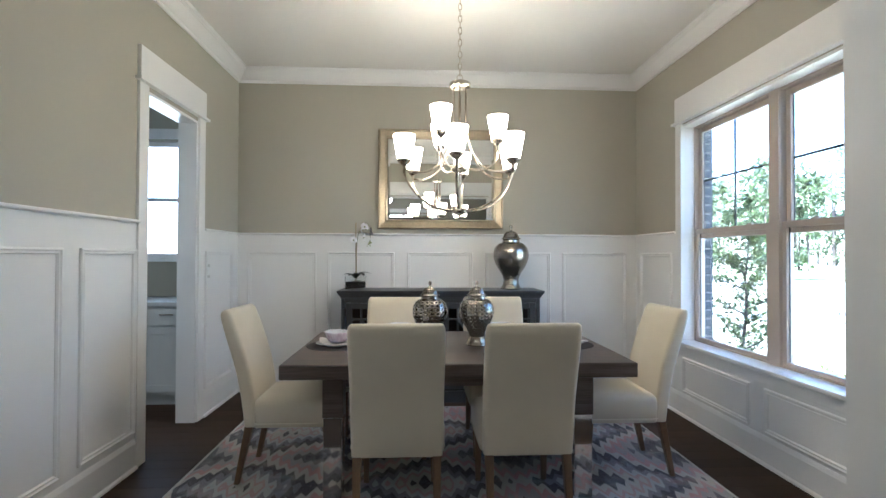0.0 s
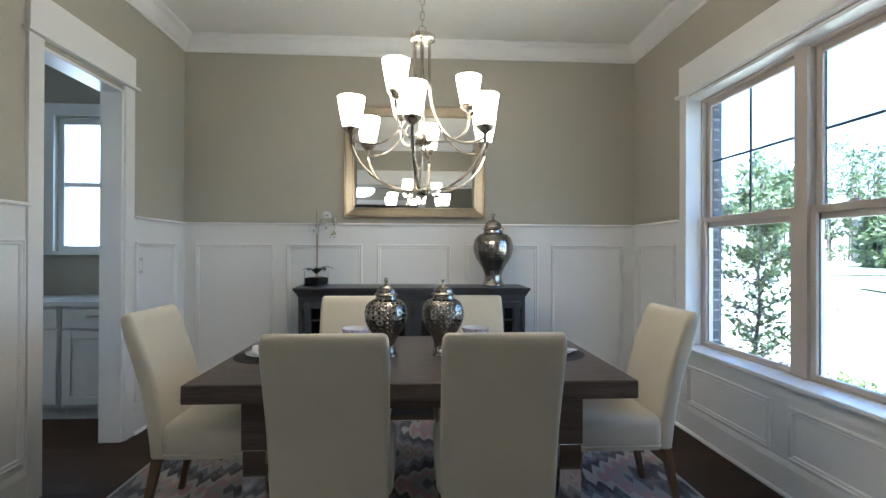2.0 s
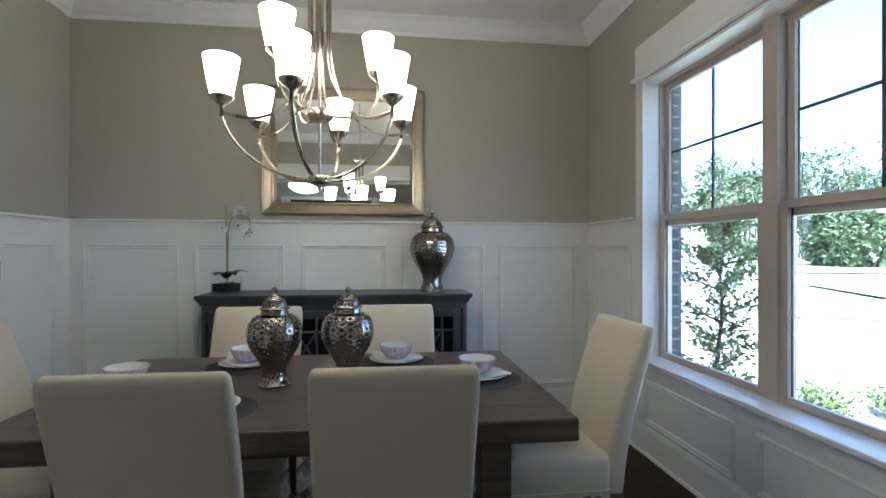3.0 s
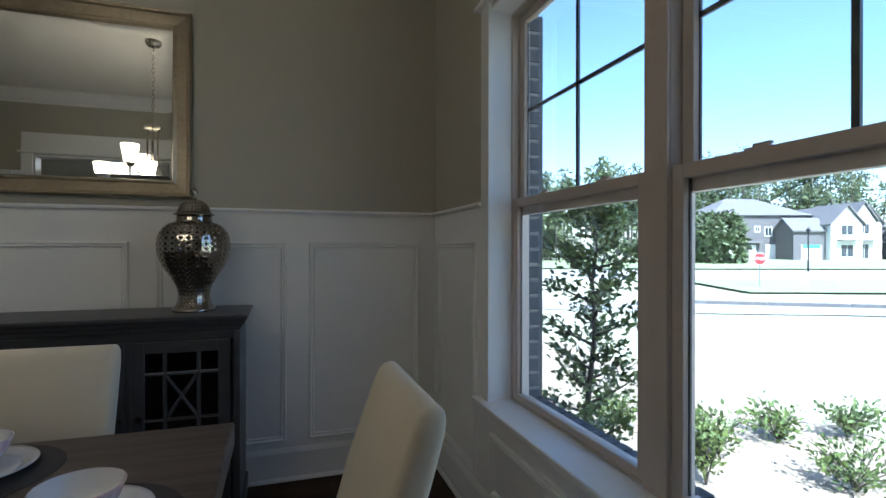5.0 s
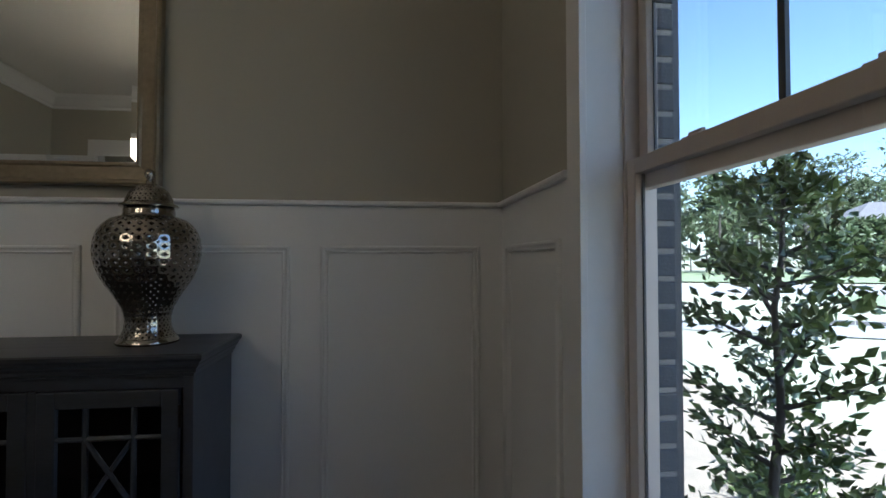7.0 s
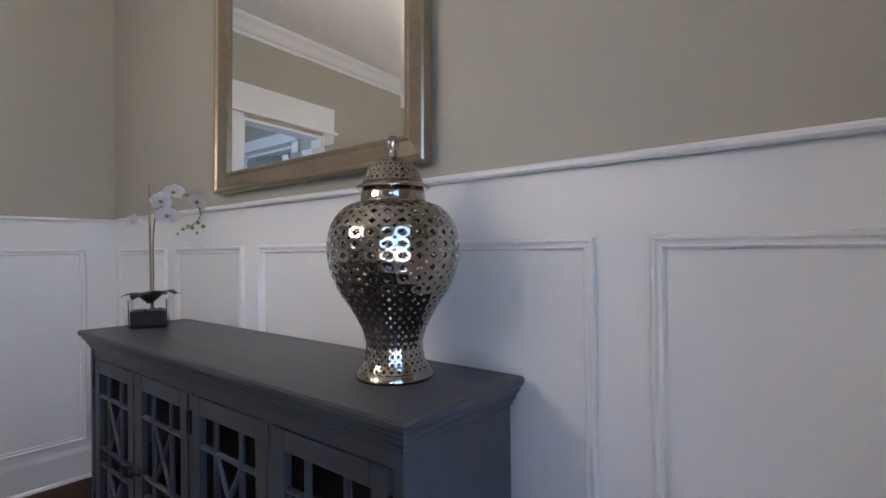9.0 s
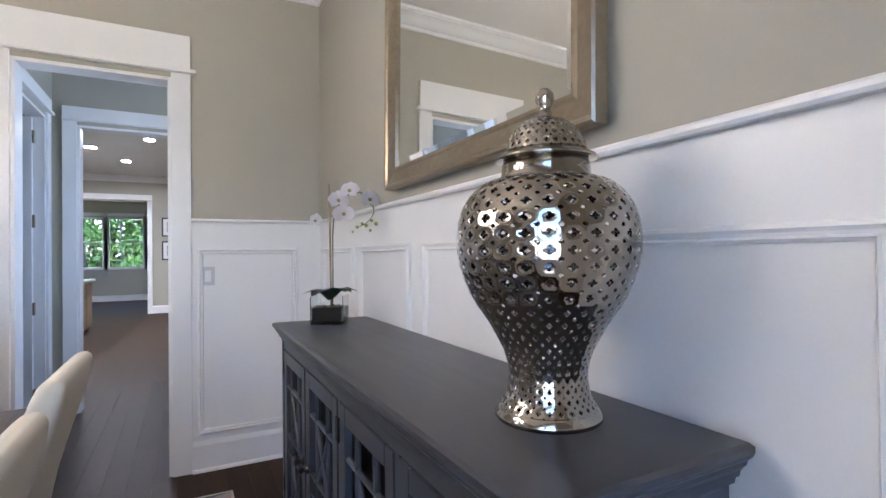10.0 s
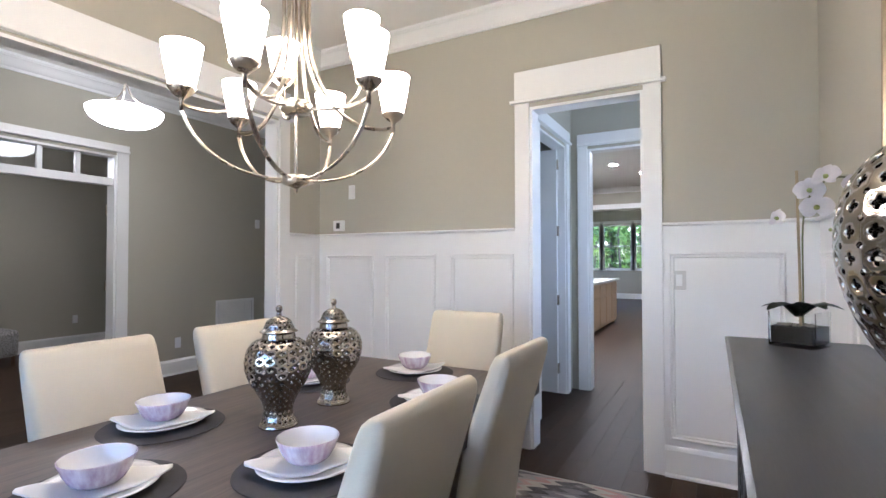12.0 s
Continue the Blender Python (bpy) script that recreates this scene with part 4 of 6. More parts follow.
def napkin():
    t = thing("napkin", "white folded cloth napkin under the bowl", "napkin", "napkins")
    bm = bmesh.new()
    random.seed(4)
    nx, ny = 16, 8
    top, low = [], []
    for i in range(nx + 1):
        for lst, th in ((top, 0.0045), (low, 0.0)):
            row = []
            for j in range(ny + 1):
                x, y = (i / nx - 0.5) * 0.315, (j / ny - 0.5) * (0.02 + 0.15 * (1 - (abs(i / nx - 0.5) * 2) ** 1.7))
                lift = 0.014 * max(0, abs(x) - 0.085) / 0.075 + 0.003 * (1 + math.sin(x * 40)) * min(1, abs(x) / 0.1)
                row.append(bm.verts.new((x, y + 0.008 * math.sin(x * 22), lift + th)))
            lst.append(row)
    for i in range(nx):
        for j in range(ny):
            bm.faces.new((top[i][j], top[i + 1][j], top[i + 1][j + 1], top[i][j + 1]))
            bm.faces.new((low[i][j], low[i][j + 1], low[i + 1][j + 1], low[i + 1][j]))
        bm.faces.new((low[i][0], low[i + 1][0], top[i + 1][0], top[i][0]))
        bm.faces.new((low[i][ny], top[i][ny], top[i + 1][ny], low[i + 1][ny]))
    for j in range(ny):
        bm.faces.new((low[0][j], top[0][j], top[0][j + 1], low[0][j + 1]))
        bm.faces.new((low[nx][j], low[nx][j + 1], top[nx][j + 1], top[nx][j]))
    part("cloth", bm, M_napkin, t, smooth=True)
    return t


mat_, plate_, napkin_, bowl_ = placemat(), plate(), napkin(), bowl()
SETTINGS = [(-0.335, 2.86, 0), (0.335, 2.86, 0), (-0.345, 3.535, 180), (0.36, 3.535, 180), (-0.725, 3.19, -90), (0.70, 3.19, 90)]
for i, (x, y, a) in enumerate(SETTINGS):
    for ob, z, dx in ((mat_, TZ, 0), (plate_, TZ + 0.0046, 0), (napkin_, TZ + 0.0165, 0), (bowl_, TZ + 0.0255, 0)):
        m = pose(x, y, z, 0, 0, (130 if ob is napkin_ else a) + 3 * i)
        if i == 0:
            ob.matrix_basis = m
        else:
            copy_thing(ob, m)

# ---- orchid ----
M_pot = clear_glass("clear_pot_glass", (0.98, 0.99, 0.985), ior=1.2)
M_soil = material("black_pebbles", (0.010, 0.009, 0.009), 0.85, var=0.3, scale=60, fine=120, bump=0.8, dist=0.006)
M_pebble = material("pale_pebbles", (0.30, 0.27, 0.22), 0.7, var=0.3, scale=40, bump=0.3)
M_leafdark = material("orchid_leaf", (0.018, 0.035, 0.014), 0.35, var=0.2, scale=20, fine=80, bump=0.1)
M_stake = material("bamboo_stake", (0.36, 0.28, 0.16), 0.6, var=0.2, scale=20, fine=90, stretch=(1, 1, 0.2), bump=0.2)
M_stem = material("orchid_stem", (0.14, 0.15, 0.06), 0.5, var=0.2, scale=30, bump=0.1)
M_petal = material("white_petal", (0.80, 0.77, 0.80), 0.55, var=0.04, scale=40, fine=120, bump=0.15)
M_bud = material("green_bud", (0.30, 0.33, 0.10), 0.5, var=0.2, scale=40, bump=0.1)


def blade(length, width, droop, thick=0.003, n=10):
    """A leaf or petal along +x, arched by droop."""
    bm = bmesh.new()
    rows = []
    for i in range(n + 1):
        t = i / n
        w = width * math.sin(math.pi * min(0.999, 0.06 + 0.92 * t)) ** 0.7 / 2
        z = 0.25 * length * math.sin(t * 2.2) - droop * t * t
        rows.append([bm.verts.new((length * t, -w, z + w * 0.22)), bm.verts.new((length * t, 0, z)), bm.verts.new((length * t, w, z + w * 0.22))])
    for a, b in zip(rows, rows[1:]):
        bm.faces.new((a[0], a[1], b[1], b[0]))
        bm.faces.new((a[1], a[2], b[2], b[1]))
    bmesh.ops.solidify(bm, geom=list(bm.faces), thickness=thick)
    return bm


def orchid():
    t = thing("potted_orchid", "white artificial orchid in a square glass pot", "potted plant", at=(-0.81, 4.75, SZ), turn=62)
    w, h = 0.073, 0.122
    bm = bmesh.new()
    rows = []
    for ww, z, r in ((w, 0.0, 0.010), (w, h, 0.010), (w - 0.004, h, 0.008), (w - 0.004, 0.012, 0.008)):
        rows.append(ring(bm, 2 * ww, 2 * ww, 0, z, r))
    loft(bm, rows)
    pot = part("glass_pot", bm, M_pot, t, "clear square glass pot", smooth=False)
    pot.visible_shadow = False
    bm = bmesh.new()
    loft(bm, [ring(bm, 2 * (w - 0.006), 2 * (w - 0.006), 0, z, 0.008) for z in (0.014, 0.070)])
    part("soil", bm, M_soil, t)
    random.seed(11)
    for k in range(14):
        q = bmesh.new()
        bmesh.ops.create_icosphere(q, subdivisions=1, radius=random.uniform(0.006, 0.011))
        bmesh.ops.scale(q, vec=(1, random.uniform(0.7, 1), 0.7), verts=q.verts)
        bmesh.ops.translate(q, vec=(random.uniform(-0.05, 0.05), random.uniform(-0.05, 0.05), 0.074), verts=q.verts)
        part("pebble", q, M_pebble, t)
    for ang, ln, dr in ((10, 0.13, 0.045), (62, 0.11, 0.04), (130, 0.125, 0.05), (185, 0.12, 0.045), (250, 0.135, 0.055), (320, 0.15, 0.05)):
        q = blade(ln, 0.084, dr)
        bmesh.ops.transform(q, matrix=pose(0, 0, 0.100, 0, -24, ang), verts=q.verts)
        part("leaf", q, M_leafdark, t, smooth=True)
    part("stake", tube([(0.006, 0, 0.03), (0.004, 0, 0.3), (0.0, 0.0, 0.624)], 0.0048, 8), M_stake, t)
    stem = bez((0.012, 0.002, 0.08), (0.02, 0.0, 0.35), (0.0, 0.0, 0.47), (0.05, -0.005, 0.545), 10) + bez((0.055, -0.006, 0.55), (0.10, -0.012, 0.60), (0.19, -0.02, 0.60), (0.205, -0.025, 0.50), 10)
    st = part("stem", tube(stem, 0.0030, 7), M_stem, t)
    part("spur", tube(bez((0.205, -0.025, 0.50), (0.205, -0.028, 0.47), (0.17, -0.04, 0.43), (0.135, -0.05, 0.425), 8), 0.0018, 6), M_stem, st)

    def flower(p, yaw, tilt, s):
        f = part("flower", lathe([(0, 0), (0.006 * s, 0.002), (0.008 * s, 0.008), (0.004 * s, 0.016), (0, 0.018)], 10), M_bud, t)
        f.matrix_basis = pose(*p, tilt, 0, yaw)
        for ang, ln, wd in ((90, 0.042, 0.036), (215, 0.040, 0.030), (325, 0.040, 0.030), (5, 0.044, 0.056), (175, 0.044, 0.056)):
            q = blade(ln * s, wd * s, 0.004, 0.0012, 8)
            bmesh.ops.transform(q, matrix=pose(0, 0, 0, 0, 0, ang), verts=q.verts)
            part("petal", q, M_petal, f, smooth=True)
    for p, yaw, tilt, s in (((0.045, -0.022, 0.545), 30, 82, 1.1), ((0.10, -0.025, 0.585), -15, 66, 1.1), ((0.07, -0.03, 0.485), 20, 95, 1.15), ((0.185, -0.035, 0.545), 45, 80, 1.15), ((-0.055, -0.01, 0.455), -30, 75, 0.9)):
        flower(p, yaw, tilt, s)
    for p, r in (((0.135, -0.05, 0.425), 0.008), ((0.155, -0.045, 0.44), 0.007), ((0.172, -0.04, 0.432), 0.0085), ((0.195, -0.03, 0.455), 0.008), ((0.215, -0.028, 0.44), 0.0095), ((0.115, -0.05, 0.405), 0.006), ((0.19, -0.035, 0.41), 0.007)):
        q = bmesh.new()
        bmesh.ops.create_uvsphere(q, u_segments=10, v_segments=7, radius=r)
        bmesh.ops.translate(q, vec=p, verts=q.verts)
        part("bud", q, M_bud, t, smooth=True)


orchid()

# ---- wall fittings ----
sw = thing("light_switch", "white rocker light switch on the wainscot", "light switch")
part("plate", boxes((XL + 0.0062, XL + 0.012, 4.262, 4.338, 1.135, 1.25), bevel=0.002), M_plate_shaded, sw)
part("rocker", boxes((XL + 0.0122, XL + 0.020, 4.283, 4.317, 1.158, 1.227), bevel=0.002), M_plate, sw)
th = thing("thermostat", "white wall thermostat with a dark screen", "thermostat")
part("case", boxes((XL + 0.0005, XL + 0.026, 1.575, 1.69, 1.57, 1.66), bevel=0.006), M_plate, th)
part("screen", boxes((XL + 0.0262, XL + 0.028, 1.612, 1.65, 1.59, 1.64)), M_black, th)
wp = thing("blank_plate", "white blank cover plate on the wall", "wall plate")
part("plate", boxes((XL + 0.0005, XL + 0.012, 1.735, 1.80, 1.84, 1.96), bevel=0.003), M_plate, wp)


# ---- foyer and study ----
def bowl_pendant(at, label):
    t = thing("bowl_pendant", label, "pendant lamp", "bowl pendants", at=at)
    part("canopy", lathe([(0, -0.03), (0.05, -0.03), (0.065, -0.01), (0.066, -0.0005), (0, -0.0005)], 32), M_nickel, t, smooth=True)
    part("stem", tube([(0, 0, -0.03), (0, 0, -0.34)], 0.007, 8), M_nickel, t)
    for i in range(3):
        a = math.radians(20 + 120 * i)
        c, s = math.cos(a), math.sin(a)
        part("arm", tube(bez((0.012 * c, 0.012 * s, -0.34), (0.05 * c, 0.05 * s, -0.50), (0.16 * c, 0.16 * s, -0.47), (0.2 * c, 0.2 * s, -0.56), 10), 0.006, 8), M_nickel, t)
    part("bowl", lathe([(0, -0.70), (0.10, -0.695), (0.19, -0.672), (0.255, -0.63), (0.283, -0.585), (0.286, -0.555), (0.278, -0.552), (0.0, -0.56)], 48), glowing("pendant_glass", (1.0, 0.90, 0.74), PENDANT_GLOW), t, "glowing white glass bowl", smooth=True)
    return t


pend = bowl_pendant((-1.02, 0.10, H), "lit white glass bowl pendant in the foyer")
copy_thing(pend, pose(-0.7, -2.6, H))


def base_run(name, face, a0, a1, label):
    t = thing(name, label, "baseboard", kind="structure")
    part("board", sweep([(0, 0), (0.018, 0), (0.018, 0.15), (0.008, 0.175), (0, 0.175)], face.point(a0, 0, 0), face.point(a1, 0, 0), face.way()), M_white, t)
    part("shoe", sweep([(0.018, 0), (0.034, 0), (0.028, 0.016), (0.018, 0.02)], face.point(a0, 0, 0), face.point(a1, 0, 0), face.way()), M_white, t)


base_run("baseboard_foyer_a", Face("y", YF, 1), -4.06, -1.65, "white foyer baseboard")
base_run("baseboard_foyer_b", Face("y", YF, 1), 0.22, XR, "white foyer baseboard")
base_run("baseboard_study", Face("y", -4.1, 1), -4.06, XR, "white study baseboard")
base_run("baseboard_kitchen_a", Face("x", -16.16, 1), -1.36, 6.0, "white kitchen baseboard")
base_run("baseboard_kitchen_b", Face("x", -11.86, 1), 3.52, 6.0, "white kitchen baseboard")
base_run("baseboard_pantry", Face("y", PY0, 1), -2.555, XL - 0.14, "white pantry baseboard")

tr = thing("transom_window", "white four-light transom over the study doorway", "window", kind="structure")
part("transom_bar", boxes((-1.51, 0.08, YF - 0.10, YF - 0.02, 2.10, 2.18), bevel=0.003), M_white, tr)
for i in range(1, 5):
    x = -1.51 + 1.59 * i / 5
    part("transom_mullion", boxes((x - 0.022, x + 0.022, YF - 0.08, YF - 0.04, 2.18, 2.40), bevel=0.002), M_white, tr)
g = part("transom_pane", boxes((-1.51, 0.08, YF - 0.063, YF - 0.059, 2.18, 2.40)), M_pane, tr)
g.visible_shadow = False
leaf = thing("study_door", "white study door standing open", "door", at=(-1.505, YF - 0.13, 0), turn=-172)
part("leaf", boxes((0.005, 0.82, -0.04, 0.0, 0.012, 2.05), bevel=0.002), M_white, leaf)
for z in (0.25, 1.05, 1.85):
    part("hinge", tube([(0.0, 0.004, z - 0.05), (0.0, 0.004, z + 0.05)], 0.008, 8), M_nickel, leaf)

gr = thing("return_air_grille", "white louvred return air grille low on the wall", "vent")
gx0, gx1, gz0, gz1 = -3.30, -2.72, 0.43, 0.81
part("frame", boxes((gx0, gx1, YF, YF + 0.012, gz0, gz0 + 0.03), (gx0, gx1, YF, YF + 0.012, gz1 - 0.03, gz1), (gx0, gx0 + 0.03, YF, YF + 0.012, gz0 + 0.03, gz1 - 0.03), (gx1 - 0.03, gx1, YF, YF + 0.012, gz0 + 0.03, gz1 - 0.03), bevel=0.002), M_plate, gr)
part("backing", boxes((gx0 + 0.03, gx1 - 0.03, YF + 0.0005, YF + 0.002, gz0 + 0.03, gz1 - 0.03)), M_black, gr)
for i in range(27):
    x = gx0 + 0.045 + i * (gx1 - gx0 - 0.09) / 26
    part("slat", boxes((x - 0.0065, x + 0.0065, YF + 0.003, YF + 0.009, gz0 + 0.03, gz1 - 0.03)), M_plate, gr)
fs = thing("light_switch", "white light switch plate on the foyer wall", "light switch")
part("plate", boxes((-3.39, -3.32, YF + 0.0005, YF + 0.008, 1.75, 1.87), bevel=0.002), M_plate, fs)
ol = thing("power_outlet", "white power outlet low on the study wall", "outlet")
part("plate", boxes((-2.62, -2.55, -4.0995, -4.092, 0.36, 0.48), bevel=0.002), M_plate, ol)
ol2 = thing("power_outlet", "white power outlet low on the foyer wall", "outlet")
part("plate", boxes((-2.26, -2.19, YF + 0.0005, YF + 0.008, 0.30, 0.42), bevel=0.002), M_plate, ol2)
M_tweed = material("speckled_white_fabric", (0.5, 0.48, 0.46), 0.95, var=0.5, scale=60, fine=140, bump=0.3)
ac = thing("accent_chair", "speckled white upholstered chair in the study", "chair", at=(-1.2, -3.5, 0))
part("seat", boxes((-0.35, 0.35, -0.35, 0.35, 0.12, 0.45), bevel=0.05), M_tweed, ac)
part("backrest", boxes((-0.35, 0.35, -0.42, -0.27, 0.30, 0.95), bevel=0.05), M_tweed, ac)
for x in (-0.3, 0.3):
    for y in (-0.33, 0.3):
        part("leg", tube([(x, y, 0), (x, y, 0.14)], 0.02, 8), M_oakleg, ac)

# ---- pantry ----
cl = thing("closet_door", "white panel door standing open into the closet", "door", at=(-3.5, PY0 - 0.06, 0), turn=-90)
part("leaf", boxes((0.012, 0.80, 0.0, 0.036, 0.012, 2.41), bevel=0.002), M_white, cl)
for z in (0.25, 0.92, 1.60, 2.26):
    part("hinge", boxes((-0.004, 0.012, 0.004, 0.034, z - 0.05, z + 0.05), bevel=0.002), M_nickel, cl)
M_grey_cab = material("pale_grey_cabinet_paint", (0.58, 0.58, 0.56), 0.4, var=0.02, bump=0.02)
M_counter = material("pale_stone_worktop", (0.62, 0.62, 0.60), 0.2, var=0.08, scale=6, fine=60, bump=0.02)
CYF = 4.53


def base_cabinet(x0, x1):
    t = thing("base_cabinet", "pale grey pantry base cabinet with a drawer", "cabinet", "pantry cabinets")
    part("body", boxes((x0, x1, CYF, PY1, 0.10, 0.875), bevel=0.002), M_grey_cab, t)
    part("toe_kick", boxes((x0, x1, CYF + 0.06, PY1, 0.0, 0.0995)), M_grey_cab, t)
    d = part("drawer_front", boxes((x0 + 0.02, x1 - 0.02, CYF - 0.02, CYF - 0.0005, 0.71, 0.855), bevel=0.003), M_grey_cab, t)
    part("handle", boxes(((x0 + x1) / 2 - 0.06, (x0 + x1) / 2 + 0.06, CYF - 0.045, CYF - 0.035, 0.80, 0.81), bevel=0.003), M_nickel, d)
    f = part("door", boxes((x0 + 0.02, x0 + 0.08, CYF - 0.02, CYF - 0.0005, 0.13, 0.69), (x1 - 0.08, x1 - 0.02, CYF - 0.02, CYF - 0.0005, 0.13, 0.69), (x0 + 0.08, x1 - 0.08, CYF - 0.02, CYF - 0.0005, 0.13, 0.19), (x0 + 0.08, x1 - 0.08, CYF - 0.02, CYF - 0.0005, 0.63, 0.69), bevel=0.003), M_grey_cab, t)
    part("door_panel", boxes((x0 + 0.08, x1 - 0.08, CYF - 0.012, CYF - 0.001, 0.19, 0.63)), M_grey_cab, f)


for k in range(3):
    base_cabinet(PX + 0.003 + k * 0.535, PX + 0.003 + (k + 1) * 0.535 - 0.004)
wt = thing("worktop", "pale stone pantry worktop with a square edge", "worktop")
part("slab", boxes((PX + 0.002, XL - 0.142, CYF - 0.03, PY1 - 0.001, 0.876, 0.915), bevel=0.003), M_counter, wt)


def simple_window(name, label, axis, c0, c1, a0, a1, z0, z1, face, mat, meet):
    """A plain double-hung window with casing in a far wall."""
    t = thing(name, label, "window", kind="structure")

    def b(u0, u1, w0, w1, o0, o1):
        return (o0, o1, u0, u1, w0, w1) if axis == "x" else (u0, u1, o0, o1, w0, w1)
    m = (c0 + c1) / 2
    part("window_frame", boxes(b(a0, a0 + 0.05, z0, z1, m - 0.03, m + 0.03), b(a1 - 0.05, a1, z0, z1, m - 0.03, m + 0.03), b(a0 + 0.05, a1 - 0.05, z0, z0 + 0.05, m - 0.03, m + 0.03), b(a0 + 0.05, a1 - 0.05, z1 - 0.05, z1, m - 0.03, m + 0.03)), mat, t)
    part("meeting_rail", boxes(b(a0 + 0.05, a1 - 0.05, meet - 0.02, meet + 0.02, m - 0.02, m + 0.02)), mat, t)
    q = part("pane", boxes(b(a0 + 0.045, a1 - 0.045, z0 + 0.045, z1 - 0.045, m - 0.002, m + 0.002)), M_pane, t)
    q.visible_shadow = False
    bm = bmesh.new()
    for s, e, zz0, zz1 in ((a0 - 0.08, a0, z0, z1 + 0.02), (a1, a1 + 0.08, z0, z1 + 0.02), (a0 - 0.08, a1 + 0.08, z1 + 0.02, z1 + 0.12)):
        face.block(bm, s, e, 0, 0.02, zz0, zz1)
    part("casing", bm, M_white, t)
    bm = bmesh.new()
    face.block(bm, a0 - 0.1, a1 + 0.1, 0, 0.05, z0 - 0.03, z0)
    part("window_sill", bm, M_white, t)


simple_window("window_2", "white double-hung pantry window over the worktop", "y", PY1, PY1 + 0.14, -3.14, -2.26, 1.29, 2.46, Face("y", PY1, -1), M_white, 1.88)
sky_data = bpy.data.lights.new("sky_light", "AREA")
sky_data.shape, sky_data.size, sky_data.size_y, sky_data.energy, sky_data.color = "RECTANGLE", 0.86, 1.15, 1.5, (0.86, 0.93, 1.0)
sky_light = new("sky_light", sky_data)
sky_light.matrix_world = look((-2.70, PY1 + 0.16, 1.875), (-2.70, PY1 - 1.0, 1.875))
for k, (a0, a1, z0, z1) in enumerate(KW):
    simple_window("window_%d" % (k + 3), "white double-hung window in the far room, south pair added unseen", "x", -16.3, -16.16, a0, a1, z0, z1, Face("x", -16.16, 1), M_white, 1.76)

# this south pair is out of view and added only to light the room
for k, (a0, a1, z0, z1) in enumerate(KS_UNSEEN):
    simple_window("window_%d" % (k + 7), "white double-hung window in the far room, south pair added unseen", "y", -1.5, -1.36, a0, a1, z0, z1, Face("y", -1.36, 1), M_white, 1.76)

# ---- kitchen ----
M_island = material("natural_oak_island", (0.36, 0.25, 0.15), 0.5, var=0.15, scale=6, fine=60, stretch=(1, 1, 0.15), bump=0.1)
isl = thing("kitchen_island", "natural oak kitchen island with panelled doors", "kitchen island")
part("body", boxes((-9.6, -7.2, 1.8, 2.66, 0.06, 0.88), bevel=0.004), M_island, isl)
part("worktop", boxes((-9.65, -7.12, 1.74, 2.72, 0.8805, 0.92), bevel=0.004), M_counter, isl)
for k in range(4):
    x0 = -9.55 + k * 0.58
    part("door", boxes((x0, x0 + 0.54, 2.661, 2.68, 0.12, 0.62), bevel=0.004), M_island, isl)
    part("drawer", boxes((x0, x0 + 0.54, 2.661, 2.68, 0.65, 0.85), bevel=0.004), M_island, isl)
for x in (-9.5, -7.3):
    for y in (1.9, 2.6):
        part("foot", tube([(x, y, 0), (x, y, 0.07)], 0.04, 10), M_island, isl)
M_down = glowing("downlight_glass", (1.0, 0.9, 0.75), DOWNLIGHT_GLOW)


def downlight():
    t = thing("recessed_downlight", "lit round recessed ceiling downlight", "downlight", "kitchen downlights")
    part("trim_ring", lathe([(0.075, -0.004), (0.1, -0.004), (0.1, -0.0005), (0.075, -0.0005)], 28, False), M_plate, t)
    part("lens", lathe([(0, -0.003), (0.075, -0.003), (0.075, -0.0008), (0, -0.0008)], 28), M_down, t)
    return t


dl = downlight()
dl.matrix_basis = pose(-6.2, 3.0, H)
for x, y in ((-7.6, 3.7), (-8.6, 2.8), (-9.8, 3.2), (-9.8, 1.6), (-6.6, 1.4), (-8.4, 1.2)):
    copy_thing(dl, pose(x, y, H))
M_photo = material("grey_photograph", (0.45, 0.45, 0.45), 0.5, var=0.5, scale=3, fine=12, bump=0)


def picture():
    t = thing("framed_picture", "black framed grey photograph on the wall", "picture", "framed pictures")
    part("frame", boxes((0.0, 0.03, -0.27, -0.24, -0.22, 0.22), (0.0, 0.03, 0.24, 0.27, -0.22, 0.22), (0.0, 0.03, -0.24, 0.24, -0.22, -0.19), (0.0, 0.03, -0.24, 0.24, 0.19, 0.22)), M_black, t)
    part("mount", boxes((0.001, 0.012, -0.24, 0.24, -0.19, 0.19)), M_plate, t)
    part("print", boxes((0.0125, 0.015, -0.17, 0.17, -0.12, 0.12)), M_photo, t)
    return t


pc = picture()
pc.matrix_basis = pose(-11.86, 3.98, 2.0)
copy_thing(pc, pose(-11.86, 3.98, 1.45))
crown("kitchen_crown_trim", "white crown moulding in the kitchen", [((-11.86, -1.36), (-11.86, 6.0), (1, 0))])


# ---- outside ----
M_lawn = material("dry_sunlit_lawn", (0.38, 0.40, 0.25), 0.95, var=0.2, scale=0.6, fine=30, second=(0.48, 0.45, 0.34), bump=0.5, dist=0.03)
M_mulch = material("pale_pine_straw", (0.50, 0.42, 0.31), 0.95, var=0.16, scale=8, fine=60, bump=0.8, dist=0.02)
M_road = material("pale_concrete_road", (0.42, 0.41, 0.39), 0.9, var=0.06, scale=1.5, fine=40, bump=0.3)
M_turf = material("striped_green_turf", (0.25, 0.32, 0.16), 0.95, var=0.12, scale=1.2, fine=20, second=(0.31, 0.35, 0.20), stretch=(0.15, 1, 1), bump=0.4, dist=0.02)
